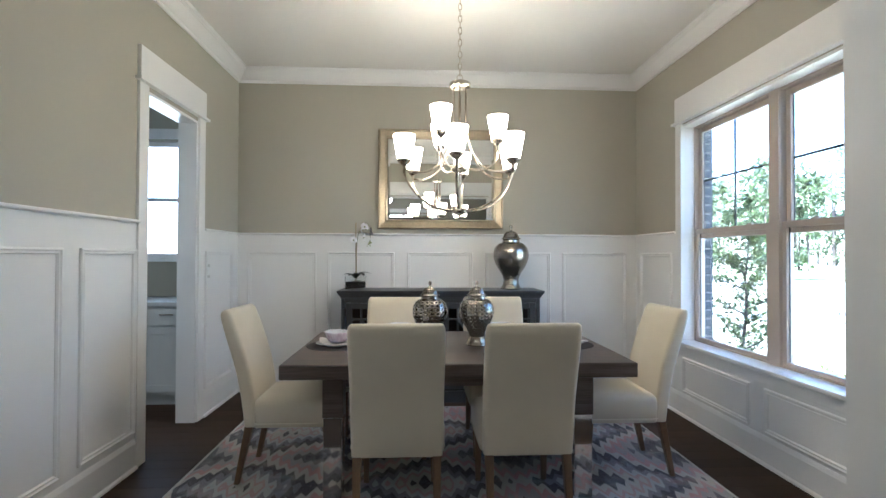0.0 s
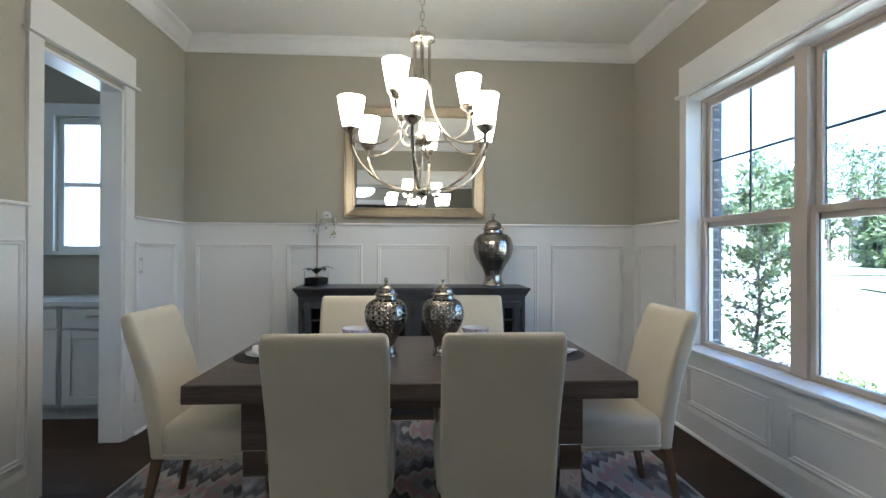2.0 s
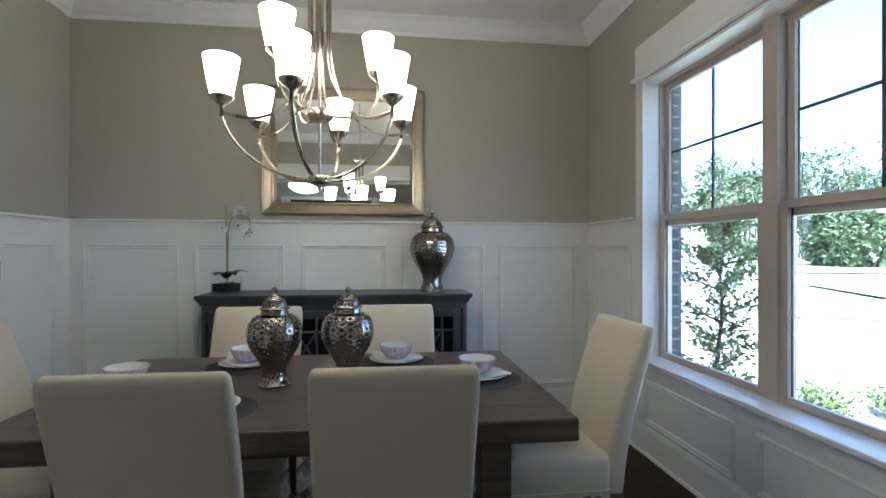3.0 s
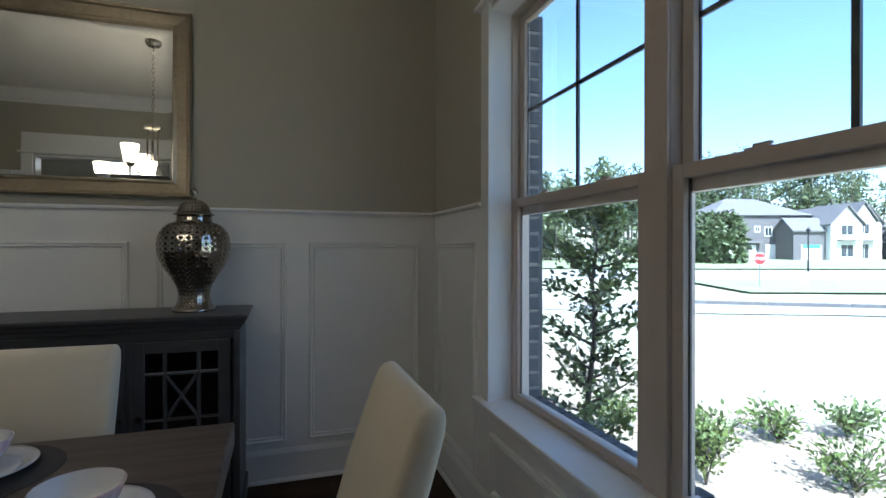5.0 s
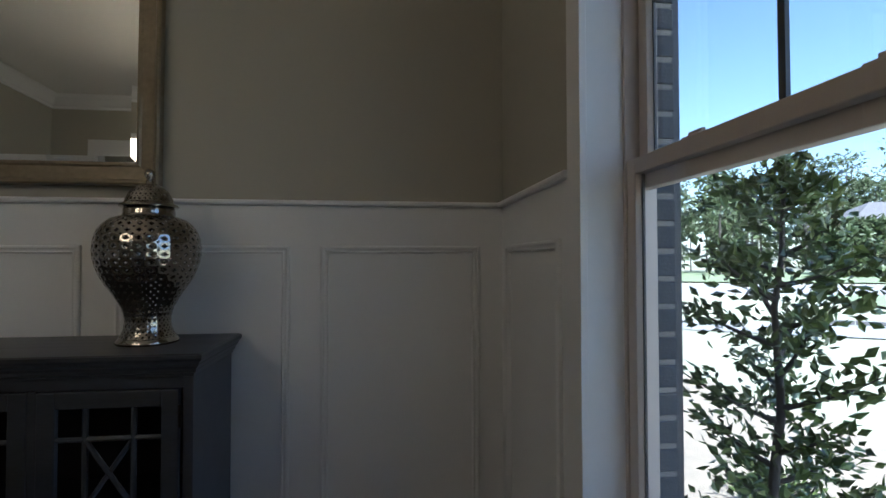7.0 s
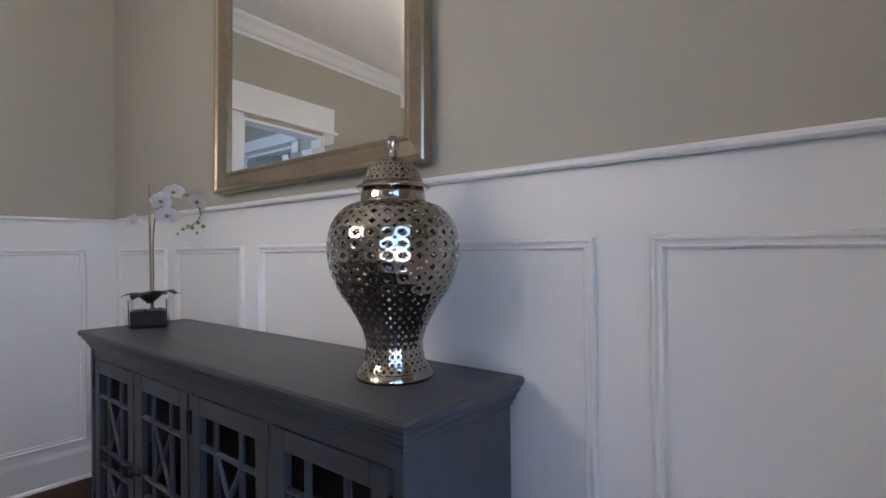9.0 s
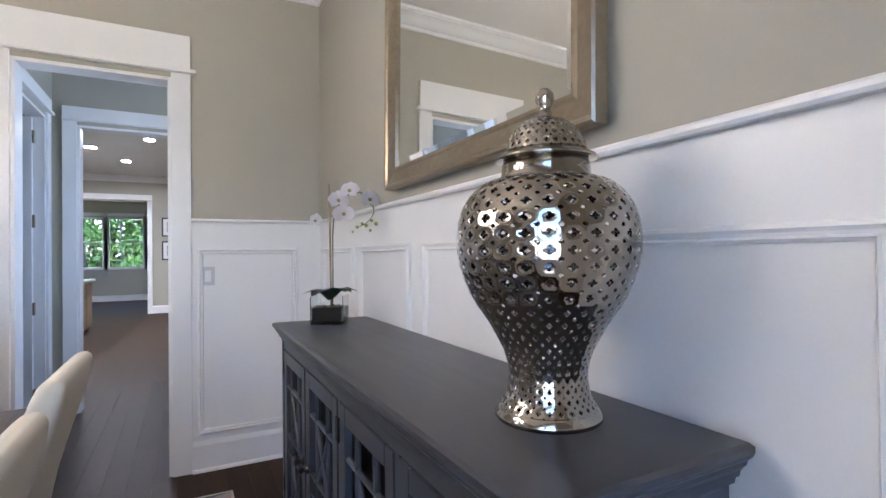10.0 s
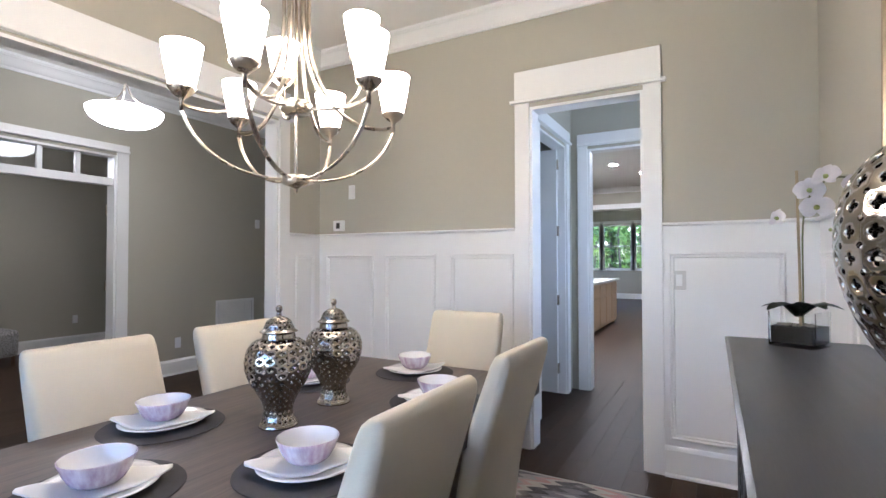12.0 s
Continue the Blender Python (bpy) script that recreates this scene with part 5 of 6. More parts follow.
M_kerb = material("grey_kerb_concrete", (0.16, 0.155, 0.15), 0.9, var=0.1, scale=4, bump=0.3)
EX, EY, EA = 1.31, 2.23, -19.6
cf, sf = math.cos(radians(EA)), math.sin(radians(EA))


def out_there(lat, dep):
    """The plan point that lies dep metres out and lat metres across, along the street's view."""
    return EX + cf * lat - sf * dep, EY + sf * lat + cf * dep


def ground_z(x, y):
    d = (x - EX) * -sf + (y - EY) * cf
    d = max(d, 0) if x > 2 else 0
    if d < 4:
        return -0.16
    if d < 28:
        return -0.16 - 1.2 * (0.5 - 0.5 * math.cos(math.pi * (d - 4) / 24))
    if d < 70:
        return -1.36 + 1.0 * (0.5 - 0.5 * math.cos(math.pi * (d - 28) / 42))
    return -0.36


def sheet(points_x, points_y, lift):
    bm = bmesh.new()
    g = [[bm.verts.new((x, y, ground_z(x, y) + lift)) for y in points_y] for x in points_x]
    for i in range(len(g) - 1):
        for j in range(len(points_y) - 1):
            bm.faces.new((g[i][j], g[i + 1][j], g[i + 1][j + 1], g[i][j + 1]))
    return bm


def spaced(a, b, near, n):
    s = [near + (b - near) * (k / n) ** 2.2 for k in range(n + 1)]
    r = [near - (near - a) * (k / n) ** 2.2 for k in range(n, 0, -1)]
    return r + s


structure("ground", sheet(spaced(-600, 900, 6, 44), spaced(-700, 900, 5, 44), 0.0), M_lawn, "dry sunlit lawn falling to the street", "ground", smooth=True)
structure("mulch_bed", sheet([2.3 + 0.4 * k for k in range(9)], [-1 + 0.5 * k for k in range(22)], 0.012), M_mulch, "pale pine straw bed beside the house", "ground", smooth=True)


def strip(lat0, lat1, dep, width, lift, n=30):
    bm = bmesh.new()
    rows = []
    for k in range(n + 1):
        u = k / n
        lat = lat0 + (lat1 - lat0) * u
        d = dep(lat) if callable(dep) else dep
        a, b = out_there(lat, d), out_there(lat, d + width)
        rows.append((bm.verts.new((*a, ground_z(*a) + lift)), bm.verts.new((*b, ground_z(*b) + lift))))
    for p, q in zip(rows, rows[1:]):
        bm.faces.new((p[0], q[0], q[1], p[1]))
    return bm


def kerb_line(lat):
    return 22.5 - 0.62 * (lat - 11) if lat > 11 else 22.5 + 0.05 * (11 - lat) ** 2


structure("road_near", strip(-6, 26, lambda q: kerb_line(q) - 8, 7.9, 0.03), M_road, "pale sunlit street", "road")
kb = bmesh.new()
for k in range(40):
    l0, l1 = 9.5 + k * 0.4, 9.5 + (k + 1) * 0.4 - 0.01
    a, b = out_there(l0, kerb_line(l0)), out_there(l1, kerb_line(l1))
    q = bmesh.new()
    box(q, 0, math.dist(a, b), 0, 0.3, -0.1, 0.17)
    join(kb, q, pose(a[0], a[1], ground_z(*a), 0, 0, math.degrees(math.atan2(b[1] - a[1], b[0] - a[0]))))
structure("kerb", kb, M_kerb, "low grey concrete kerb along the street", "kerb")
structure("road_far", strip(-40, 110, 40, 9, 0.03), M_road, "pale sunlit cross street", "road")

structure("lawn_far", strip(6, 120, 50, 22, 0.14, 60), M_turf, "green mown lawn before the houses", "lawn")
structure("lawn_mid", strip(17, 110, 29, 10, 0.14, 60), M_turf, "green mown lawn between the streets", "lawn")

# brick skin of the house
structure("brick_skin", wall_mesh("x", XR + 0.205, XR + 0.268, -1.2, YB + 0.3, -0.4, H + 0.4, [(WY0 - 0.012, WY1 + 0.013, SILL - 0.07, WHEAD + 0.02)]), M_mortar, "pale mortar of the brick house wall", "wall")
structure("wall_gap", boxes((XR + 0.20, XR + 0.2045, -1.2, WY0 - 0.012, -0.1, H), (XR + 0.20, XR + 0.2045, WY1 + 0.013, YB, -0.1, H)), M_mortar, "closed cavity behind the brick", "wall")
# unseen slab added to shut out the sun and shade the bed outside
structure("roof", boxes((-17, XR + 0.7, -4.8, YB + 1.6, H + 0.42, H + 0.7)), material("roof_board", (0.1, 0.1, 0.1), 0.9), "unseen flat slab that keeps the sun off the house", "roof")
M_shutter = material("black_shutter_paint", (0.02, 0.022, 0.028), 0.5, var=0.1, bump=0.05)
shut = thing("window_shutter", "black louvred shutter beside the window", "shutter")
part("shutter_frame", boxes((XR + 0.268, XR + 0.30, WY1 + 0.03, WY1 + 0.08, SILL - 0.05, WHEAD + 0.02), (XR + 0.268, XR + 0.30, WY1 + 0.36, WY1 + 0.41, SILL - 0.05, WHEAD + 0.02), (XR + 0.268, XR + 0.30, WY1 + 0.08, WY1 + 0.36, SILL - 0.05, SILL + 0.03), (XR + 0.268, XR + 0.30, WY1 + 0.08, WY1 + 0.36, WHEAD - 0.06, WHEAD + 0.02)), M_shutter, shut)
for k in range(30):
    z = SILL + 0.05 + k * 0.057
    part("louvre", boxes((XR + 0.272, XR + 0.292, WY1 + 0.08, WY1 + 0.36, z, z + 0.035)), M_shutter, shut)

# ---- leaves ----
def leaf_material(name, base, second, rough=0.45):
    m = material(name, base, rough, var=0.3, scale=4, fine=30, second=second, bump=0.05)
    n, l = m.node_tree.nodes, m.node_tree.links
    b = n["Principled BSDF"]
    geo = n.new("ShaderNodeNewGeometry")
    hsv = n.new("ShaderNodeHueSaturation")
    mr = n.new("ShaderNodeMapRange")
    mr.inputs["To Min"].default_value, mr.inputs["To Max"].default_value = 0.55, 1.6
    l.new(geo.outputs["Random Per Island"], mr.inputs["Value"])
    l.new(mr.outputs["Result"], hsv.inputs["Value"])
    l.new(b.inputs["Base Color"].links[0].from_socket, hsv.inputs["Color"])
    l.new(hsv.outputs["Color"], b.inputs["Base Color"])
    return m


M_holly = leaf_material("glossy_holly_leaf", (0.14, 0.18, 0.05), (0.09, 0.13, 0.04), 0.3)
M_shrub = leaf_material("shrub_leaf", (0.12, 0.16, 0.045), (0.07, 0.11, 0.03))
M_pine = leaf_material("woodland_leaf", (0.100, 0.120, 0.052), (0.060, 0.090, 0.040))
# woodland leaf in a brighter green, with the sunlight put into its colour
M_sunlit_leaf = leaf_material("sunlit_green_leaf", (0.12, 0.20, 0.035), (0.08, 0.15, 0.025))
M_bark = material("grey_bark", (0.12, 0.10, 0.085), 0.9, var=0.3, scale=12, fine=60, stretch=(1, 1, 0.3), bump=0.6, dist=0.01)


def leaves(spots, size, rnd, out=None):
    """One mesh of small folded leaves at spots (place, outward)."""
    verts, faces = [], []
    for p, d in spots:
        d = (d + Vector((rnd.uniform(-1.1, 1.1), rnd.uniform(-1.1, 1.1), rnd.uniform(-1.0, 0.8)))).normalized()
        s = d.cross(Vector((rnd.uniform(-1, 1), rnd.uniform(-1, 1), rnd.uniform(-1, 1)))).normalized()
        n_ = d.cross(s)
        L = size * rnd.uniform(0.6, 1.2)
        W = L * rnd.uniform(0.42, 0.6)
        i = len(verts)
        verts += [p, p + d * L * 0.45 + s * W * 0.5 + n_ * W * 0.18, p + d * L, p + d * L * 0.45 - s * W * 0.5 + n_ * W * 0.18, p + d * L * 0.5 - n_ * W * 0.05]
        faces += [(i, i + 1, i + 4), (i + 1, i + 2, i + 4), (i + 2, i + 3, i + 4), (i + 3, i, i + 4)]
    return verts, faces


def leaf_part(name, spots, size, rnd, mat, parent):
    v, f = leaves(spots, size, rnd)
    me = bpy.data.meshes.new(name)
    me.from_pydata(v, [], f)
    me.materials.append(mat)
    ob = new(name, me)
    ob.parent = parent
    return ob


def small_tree(at, height, spread, count, size, seed, label, mat, trunk_r=0.015, kind_name="holly_tree"):
    rnd = random.Random(seed)
    t = thing(kind_name, label, "tree", at=at)
    pts, x, y = [], 0.0, 0.0
    for k in range(13):
        x += rnd.uniform(-0.025, 0.025) * height / 1.9
        y += rnd.uniform(-0.025, 0.025) * height / 1.9
        pts.append(Vector((x, y, height * k / 12)))
    part("trunk", tube(pts, [trunk_r * (1 - 0.8 * k / 12) for k in range(13)], 8), M_bark, t, smooth=True)
    spots = []
    for k in range(34):
        u = 0.14 + 0.82 * k / 33
        base = pts[int(u * 12)].lerp(pts[min(12, int(u * 12) + 1)], u * 12 % 1)
        a = k * 2.4 + rnd.uniform(-0.5, 0.5)
        ln = spread * (1.05 - 0.75 * abs(u - 0.42) ** 1.1) * rnd.uniform(0.6, 1.1) * (0.45 if u > 0.9 else 1)
        tip = base + Vector((math.cos(a) * ln, math.sin(a) * ln, ln * rnd.uniform(0.35, 0.8)))
        mid = base.lerp(tip, 0.5) + Vector((0, 0, -0.1 * ln))
        arc = bez(base, base.lerp(mid, 0.6), mid.lerp(tip, 0.5), tip, 8)
        part("limb", tube(arc, [trunk_r * 0.42 * (1 - 0.85 * i / 8) for i in range(9)], 5), M_bark, t)
        for _ in range(count // 34):
            i = rnd.randint(2, 8)
            d = (arc[i] - arc[i - 1]).normalized()
            spots.append((arc[i] + Vector((rnd.gauss(0, 0.045), rnd.gauss(0, 0.045), rnd.gauss(0, 0.04))) * spread / 0.40, d))
    leaf_part("crown", spots, size, rnd, mat, t)
    return t


small_tree((2.62, 4.24, -0.16), 1.76, 0.28, 3400, 0.044, 3, "young holly tree with glossy dark leaves outside the window", M_holly, 0.022)


def shrub(at, r, h, count, seed, mat, size=0.05):
    rnd = random.Random(seed)
    t = thing("shrub", "low leafy green shrub in the straw bed", "shrub", "shrubs by the house", at=at)
    spots = []
    for k in range(16):
        a = rnd.uniform(0, 6.28)
        tip = Vector((math.cos(a) * r * rnd.uniform(0.2, 1), math.sin(a) * r * rnd.uniform(0.2, 1), h * rnd.uniform(0.5, 1)))
        arc = bez((0, 0, 0), (tip.x * 0.2, tip.y * 0.2, tip.z * 0.5), (tip.x * 0.7, tip.y * 0.7, tip.z * 0.8), tip, 6)
        part("stem", tube(arc, [0.006 * (1 - 0.1 * i) for i in range(7)], 5), M_bark, t)
        for _ in range(count // 16):
            i = rnd.randint(2, 6)
            spots.append((arc[i] + Vector((rnd.gauss(0, 0.04), rnd.gauss(0, 0.04), rnd.gauss(0, 0.03))), (arc[i] - arc[i - 1]).normalized()))
    leaf_part("foliage", spots, size, rnd, mat, t)


for k, (x, y, r, h, m) in enumerate(((4.1, 4.82, 0.24, 0.30, M_shrub), (4.7, 4.83, 0.24, 0.24, M_shrub), (5.3, 4.73, 0.27, 0.26, M_shrub), (4.4, 4.1, 0.28, 0.30, M_shrub), (3.6, 4.45, 0.16, 0.42, M_holly), (3.75, 5.5, 0.26, 0.26, M_shrub), (5.0, 3.6, 0.28, 0.26, M_shrub), (3.9, 3.4, 0.26, 0.25, M_shrub), (4.6, 2.9, 0.3, 0.25, M_shrub), (3.7, 2.4, 0.28, 0.25, M_shrub))):
    shrub((x, y, -0.15), r, h, 480, 20 + k, m)


# ---- woods ----
def woods(name, spots, seed, label, size, pines=0.45, leaf=None):
    rnd = random.Random(seed)
    tv, tf, lv, lf = [], [], [], []
    for (x, y, h) in spots:
        z0 = ground_z(x, y)
        r = h * 0.011
        i = len(tv)
        for s in range(3):
            zz = z0 + h * (0.0, 0.5, 0.92)[s]
            rr = r * (1, 0.7, 0.25)[s]
            ox, oy = rnd.uniform(-0.2, 0.2) * s, rnd.uniform(-0.2, 0.2) * s
            tv += [(x + ox + rr * math.cos(a * 1.2566), y + oy + rr * math.sin(a * 1.2566), zz) for a in range(5)]
        for s in range(2):
            for a in range(5):
                b = (a + 1) % 5
                tf.append((i + s * 5 + a, i + s * 5 + b, i + s * 5 + 5 + b, i + s * 5 + 5 + a))
        pine = rnd.random() < pines
        lo = 0.45 if pine else 0.05
        for _ in range(14 if pine else 18):
            u = rnd.uniform(lo, 1.0)
            w = h * (0.20 if pine else 0.26) * math.sin(math.pi * min(1, max(0.08, (1.04 - u) / (1.04 - lo) * 0.85)))
            a = rnd.uniform(0, 6.28)
            c = Vector((x + math.cos(a) * w * rnd.random(), y + math.sin(a) * w * rnd.random(), z0 + h * u))
            rad = h * rnd.uniform(0.035, 0.075)
            sp = []
            for _ in range(26):
                d = Vector((rnd.gauss(0, 1), rnd.gauss(0, 1), rnd.gauss(0, 0.7)))
                sp.append((c + d * rad * 0.6, d.normalized()))
            v, f = leaves(sp, size * rnd.uniform(0.7, 1.2), rnd)
            k = len(lv)
            lv += v
            lf += [tuple(q + k for q in face) for face in f]
    t = thing(name, label, "woods", kind="stuff")
    for nm, v, f, m in (("trunks", tv, tf, M_bark), ("leaves", lv, lf, leaf or M_pine)):
        me = bpy.data.meshes.new(nm)
        me.from_pydata(v, [], f)
        me.materials.append(m)
        ob = new(nm, me)
        ob.parent = t
        tagged(ob, kind="stuff")


rnd = random.Random(9)
far = []
for k in range(150):
    far.append((*out_there(rnd.uniform(-60, 150), rnd.uniform(98, 125)), rnd.uniform(15, 23)))
for k in range(70):
    far.append((*out_there(rnd.uniform(-45, 26), rnd.uniform(62, 80)), rnd.uniform(7, 13)))
for k in range(16):
    far.append((*out_there(rnd.uniform(29.5, 34.5), rnd.uniform(60, 65)), rnd.uniform(4.2, 6.2)))
woods("woods_far", far, 5, "tall mixed pine woods beyond the houses", 0.9)
back = [(rnd.uniform(-34, -22), rnd.uniform(-10, 12), rnd.uniform(6, 12)) for k in range(34)]
back += [(rnd.uniform(-27, -21.5), rnd.uniform(-7, 11), rnd.uniform(3.5, 6.5)) for k in range(90)]
woods("woods_back", back, 6, "dense green woods behind the house", 0.32, 0.15, M_sunlit_leaf)

# ---- houses across the street ----
M_siding = material("grey_brick_house", (0.15, 0.145, 0.145), 0.9, var=0.12, scale=3, fine=20, bump=0.2)
M_pale = material("white_board_siding", (0.72, 0.71, 0.68), 0.7, var=0.04, scale=2, bump=0.05)
M_roof = material("grey_shingle_roof", (0.20, 0.195, 0.19), 0.95, var=0.12, scale=2, fine=25, bump=0.4, dist=0.02)
M_house_glass = material("dark_window_glass", (0.05, 0.06, 0.07), 0.1, var=0.1, bump=0)
M_teal = material("teal_panel", (0.10, 0.42, 0.38), 0.6, var=0.05)


def gable_block(t, x0, x1, y0, y1, z1, peak, wall, front_gable=True):
    """Walls and a pitched roof, both with thickness; the gable faces the street or the side."""
    part("wall", boxes((x0, x1, y0, y1, -0.6, z1)), wall, t)
    bm = bmesh.new()
    e = 0.35
    if front_gable:
        xm = (x0 + x1) / 2
        ridge = [(xm, y0 - e, peak), (xm, y1 + e, peak)]
        eaves = [[(x0 - e, y0 - e, z1 - 0.15), (x0 - e, y1 + e, z1 - 0.15)], [(x1 + e, y0 - e, z1 - 0.15), (x1 + e, y1 + e, z1 - 0.15)]]
    else:
        ym = (y0 + y1) / 2
        ridge = [(x0 - e, ym, peak), (x1 + e, ym, peak)]
        eaves = [[(x0 - e, y0 - e, z1 - 0.15), (x1 + e, y0 - e, z1 - 0.15)], [(x0 - e, y1 + e, z1 - 0.15), (x1 + e, y1 + e, z1 - 0.15)]]
    for ev in eaves:
        q = [bm.verts.new(p) for p in (ridge[0], ridge[1], ev[1], ev[0])]
        w = [bm.verts.new((p[0], p[1], p[2] + 0.2)) for p in (ridge[0], ridge[1], ev[1], ev[0])]
        loft(bm, [q, w])
    part("roof", bm, M_roof, t)
    g = bmesh.new()
    if front_gable:
        a = [g.verts.new(p) for p in ((x0, y0, z1), (x1, y0, z1), ((x0 + x1) / 2, y0, peak - 0.1))]
        b = [g.verts.new(p) for p in ((x0, y0 + 0.2, z1), (x1, y0 + 0.2, z1), ((x0 + x1) / 2, y0 + 0.2, peak - 0.1))]
    else:
        ym = (y0 + y1) / 2
        a = [g.verts.new(p) for p in ((x0, y0, z1), (x0, y1, z1), (x0, ym, peak - 0.1))]
        b = [g.verts.new(p) for p in ((x0 + 0.2, y0, z1), (x0 + 0.2, y1, z1), (x0 + 0.2, ym, peak - 0.1))]
    loft(g, [a, b])
    part("gable", g, wall, t)


def hip_roof(t, x0, x1, y0, y1, z, peak):
    bm = bmesh.new()
    e, ym, h = 0.4, (y0 + y1) / 2, (y1 - y0) / 2
    base = [bm.verts.new(p) for p in ((x0 - e, y0 - e, z), (x1 + e, y0 - e, z), (x1 + e, y1 + e, z), (x0 - e, y1 + e, z))]
    r = [bm.verts.new((x0 + h * 0.8, ym, peak)), bm.verts.new((x1 - h * 0.8, ym, peak))]
    for f in ((base[0], base[1], r[1], r[0]), (base[1], base[2], r[1]), (base[2], base[3], r[0], r[1]), (base[3], base[0], r[0])):
        bm.faces.new(f)
    bm.faces.new(base)
    part("roof", bm, M_roof, t)


def pane_in(t, x, z, w, h, y, mat=None):
    f = part("window", boxes((x - w / 2 - 0.12, x + w / 2 + 0.12, y - 0.10, y, z - 0.12, z), (x - w / 2 - 0.12, x + w / 2 + 0.12, y - 0.10, y, z + h, z + h + 0.12), (x - w / 2 - 0.12, x - w / 2, y - 0.10, y, z, z + h), (x + w / 2, x + w / 2 + 0.12, y - 0.10, y, z, z + h), (x - 0.03, x + 0.03, y - 0.08, y, z, z + h)), M_pale, t)
    part("pane", boxes((x - w / 2, x + w / 2, y - 0.05, y - 0.005, z, z + h)), mat or M_house_glass, f)


def house(label, lat, dep):
    x, y = out_there(lat, dep)
    return thing("house", label, "house", "houses across the street", at=(x, y, ground_z(x, y)), turn=EA)


h1 = house("two-storey grey brick house with white gabled fronts", 37.8, 74)
part("wall", boxes((0, 14, 0, 12, -0.6, 6.6)), M_siding, h1)
hip_roof(h1, 0, 14, 0, 12, 6.6, 9.6)
gable_block(h1, 9.0, 13.4, -4.0, -0.05, 4.2, 5.9, M_siding, False)
gable_block(h1, 13.4, 17.6, -5.0, 4.0, 5.0, 7.6, M_pale)
gable_block(h1, 17.8, 21.0, -3.0, 6.0, 5.6, 8.2, M_pale)
for x, z, w, h, y in ((15.5, 3.6, 1.5, 1.3, -5.0), (15.5, 0.6, 1.6, 1.6, -5.0), (19.4, 3.8, 1.3, 1.4, -3.0), (19.4, 0.3, 1.2, 2.0, -3.0), (4.2, 4.0, 0.9, 1.0, 0.0), (6.4, 4.2, 0.6, 0.7, 0.0), (8.0, 3.6, 0.9, 1.2, 0.0)):
    pane_in(h1, x, z, w, h, y)
part("garage_door", boxes((7.6, 9.6, -0.12, -0.005, -0.1, 2.3)), M_pale, h1)
part("garage_door", boxes((10.0, 12.8, -4.12, -4.005, -0.1, 2.2)), M_pale, h1)
part("garage_panel", boxes((10.2, 12.6, -4.16, -4.125, 1.75, 2.2)), M_teal, h1)
part("front_door", boxes((5.2, 6.2, -0.10, -0.005, 0.0, 2.2)), M_pale, h1)
part("door_hood", boxes((4.6, 6.8, -0.9, -0.005, 2.5, 2.75)), M_roof, h1)
part("front_hood", boxes((14.2, 16.8, -5.9, -5.005, 2.75, 2.95)), M_roof, h1)
part("front_hood", boxes((18.1, 20.8, -3.9, -3.005, 2.75, 2.95)), M_roof, h1)
h2 = house("two-storey pale house with a gabled front and porch", 57.6, 77)
gable_block(h2, 2.6, 8.6, 1.0, 10.0, 5.2, 8.0, M_siding, False)
gable_block(h2, 0.8, 4.6, -3.0, 4.0, 5.3, 8.0, M_pale)
for x, z, w, h, y in ((2.6, 3.6, 1.2, 1.4, -3.0), (2.6, 0.4, 1.6, 1.9, -3.0), (6.4, 3.6, 1.6, 1.3, 1.0), (6.4, 0.5, 1.2, 1.7, 1.0)):
    pane_in(h2, x, z, w, h, y)
part("porch_roof", boxes((4.7, 8.6, -2.2, 0.995, 2.5, 2.8)), M_roof, h2)
for x in (5.0, 6.7, 8.4):
    part("porch_post", boxes((x - 0.12, x + 0.12, -2.1, -1.86, -0.3, 2.495)), M_pale, h2)
h3 = house("low grey house with a long shingled roof", 66.0, 66)
gable_block(h3, -2.0, 16.0, 0, 10, 3.4, 7.4, M_siding, False)
for x in (2, 6, 10):
    pane_in(h3, x, 0.8, 1.2, 1.5, 0.0)

# ---- street furniture ----
M_red = material("red_sign_face", (0.42, 0.02, 0.025), 0.5, var=0.05)
M_post = material("galvanised_post", (0.22, 0.24, 0.23), 0.5, metal=0.6, var=0.1)
sx_, sy_ = out_there(19.9, 33)
sz_ = ground_z(sx_, sy_)
sign = thing("stop_sign", "red octagonal stop sign on a thin post", "road sign", at=(sx_, sy_, sz_), turn=EA - 12)
part("post", boxes((-0.03, 0.03, 0.0, 0.05, 0, 2.3)), M_post, sign)


def octagon(r, y0, y1, z):
    bm = bmesh.new()
    loft(bm, [[bm.verts.new((r * math.cos(radians(22.5 + 45 * k)), y, z + r * math.sin(radians(22.5 + 45 * k)))) for k in range(8)] for y in (y0, y1)])
    return bm


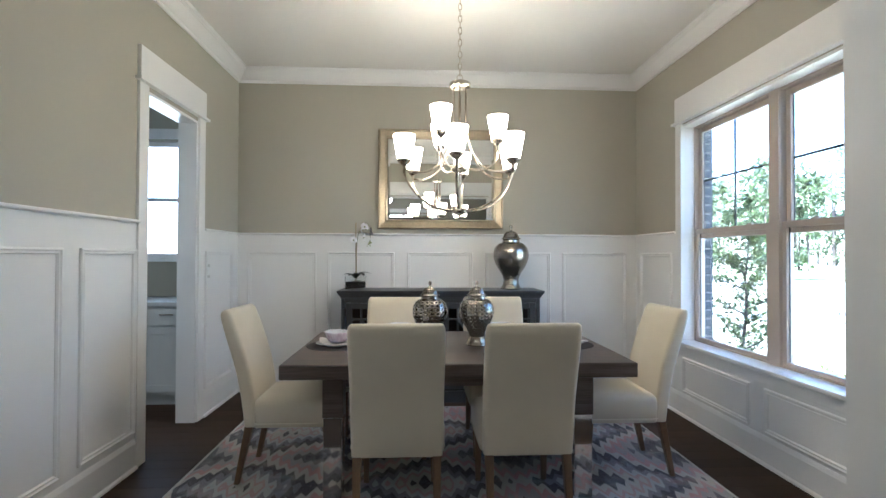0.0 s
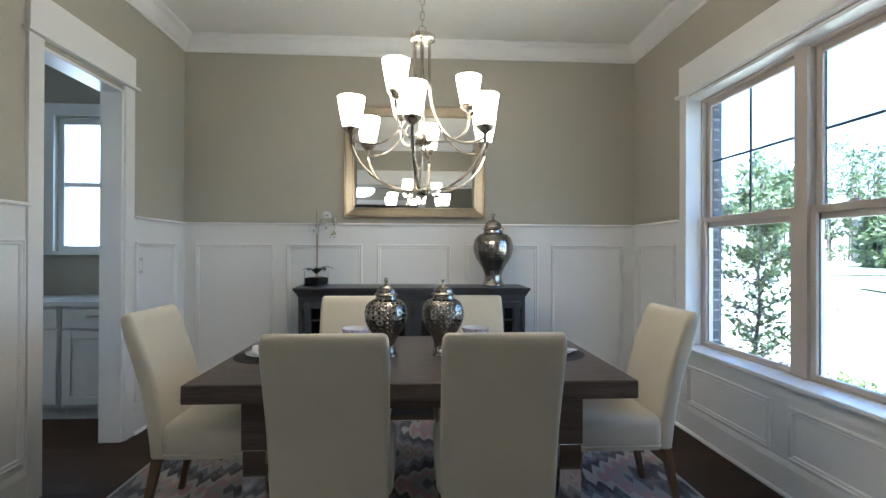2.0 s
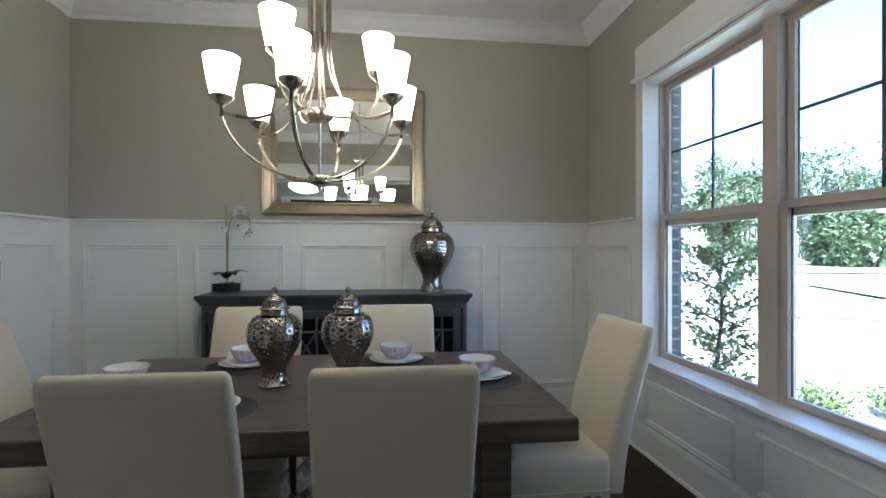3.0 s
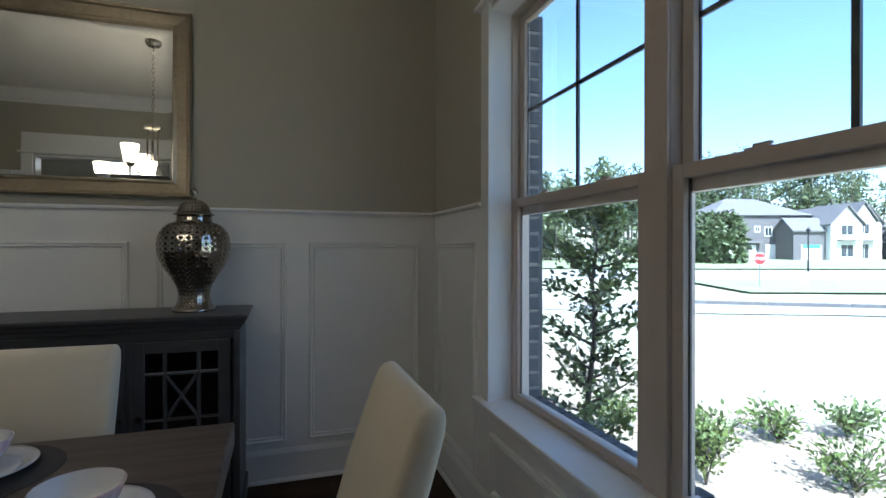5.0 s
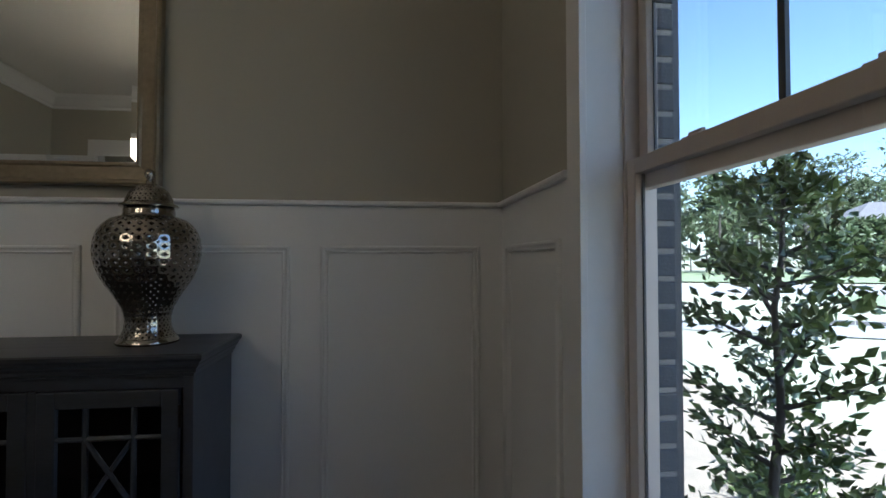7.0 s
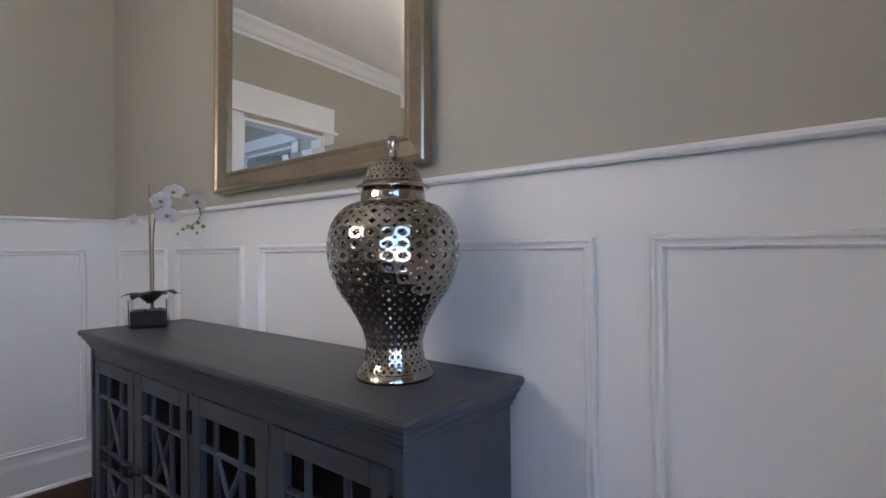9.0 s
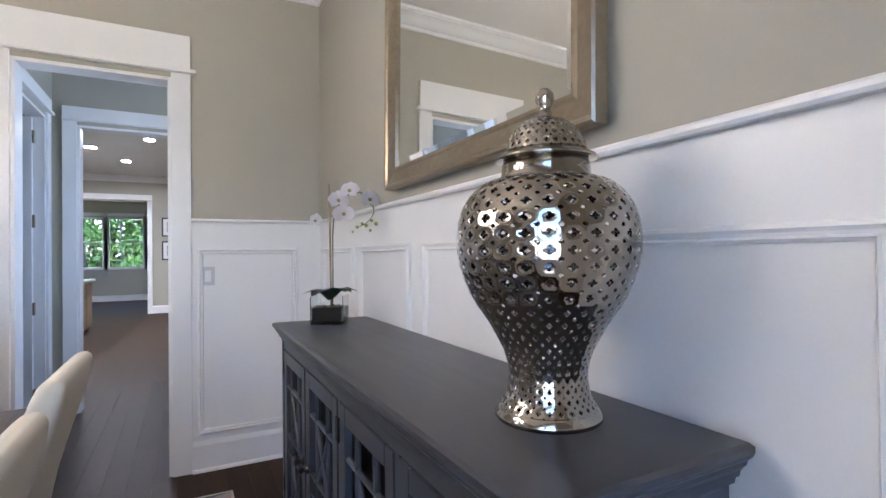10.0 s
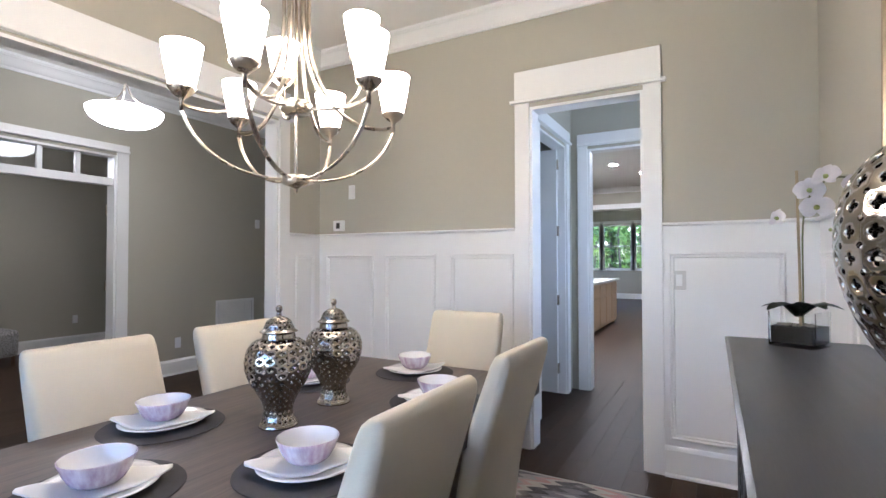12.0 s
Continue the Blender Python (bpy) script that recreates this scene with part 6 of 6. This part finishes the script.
part("border", octagon(0.41, -0.012, -0.001, 1.98), M_plate, sign)
face_ = part("face", octagon(0.38, -0.018, -0.0122, 1.98), M_red, sign)
tcv = bpy.data.curves.new("lettering", "FONT")
tcv.body, tcv.size, tcv.align_x, tcv.align_y, tcv.extrude = "STOP", 0.30, "CENTER", "CENTER", 0.002
tmp = bpy.data.objects.new("lettering", tcv)
tme = bpy.data.meshes.new_from_object(tmp)
tme.materials.append(M_plate)
tme.transform(pose(0, -0.021, 1.98, 90, 0, 0))
bpy.data.objects.remove(tmp)
lt = new("lettering", tme)
lt.parent = face_
px_, py_ = out_there(33.5, 48)
pole = thing("street_lamp", "thin dark street lamp post", "street lamp", at=(px_, py_, ground_z(px_, py_)))
part("pole", tube([(0, 0, 0), (0, 0, 3.6)], [0.09, 0.06], 8), M_black, pole)
part("lantern", lathe([(0, 3.6), (0.10, 3.62), (0.19, 4.0), (0.22, 4.02), (0.05, 4.25), (0, 4.3)], 12), M_black, pole)

# ---- floor boards ----
def board_mesh(length):
    return boxes((0, length - 0.0008, 0, 0.1268, -0.0078, 0.0), bevel=0.0005)


rnd = random.Random(21)
meshes = {}
for r in range(47):
    y = -0.97 + r * 0.1275
    if y > 4.98:
        break
    x = -3.74 - rnd.choice((0.0, 0.3, 0.6, 0.9))
    while x < XR:
        ln = min(rnd.choice((1.2, 1.5, 1.8, 2.1)), round(XR + 0.1 - x, 3))
        if ln not in meshes:
            bmq = board_mesh(ln)
            bmesh.ops.recalc_face_normals(bmq, faces=bmq.faces)
            me = bpy.data.meshes.new("board")
            bmq.to_mesh(me)
            bmq.free()
            me.materials.append(M_floor)
            meshes[ln] = me
        if x + ln > -2.3 or (y > 2.9 and y < 4.6):
            ob = new("board", meshes[ln])
            ob.location = (x, y, 0)
            ob.parent = floor
        x += ln

# ---- bricks at the window ----
brick_wall = bpy.data.objects["brick_skin"]


def brick_block(dx, dy, dz):
    bm = boxes((0, dx, 0, dy, 0, dz), bevel=0.004)
    bmesh.ops.recalc_face_normals(bm, faces=bm.faces)
    me = bpy.data.meshes.new("brick")
    bm.to_mesh(me)
    bm.free()
    me.materials.append(M_brick)
    return me


jamb_brick, sill_brick = brick_block(0.064, 0.10, 0.060), brick_block(0.085, 0.062, 0.09)
for k in range(25):
    z = SILL - 0.035 + k * 0.0745
    for y in (WY1 + 0.008, WY0 - 0.107):
        ob = new("brick", jamb_brick)
        ob.location = (XR + 0.208, y, z)
        ob.parent = brick_wall
for k in range(29):
    ob = new("brick", sill_brick)
    ob.location = (XR + 0.207, WY0 - 0.01 + k * 0.0705, SILL - 0.105)
    ob.parent = brick_wall
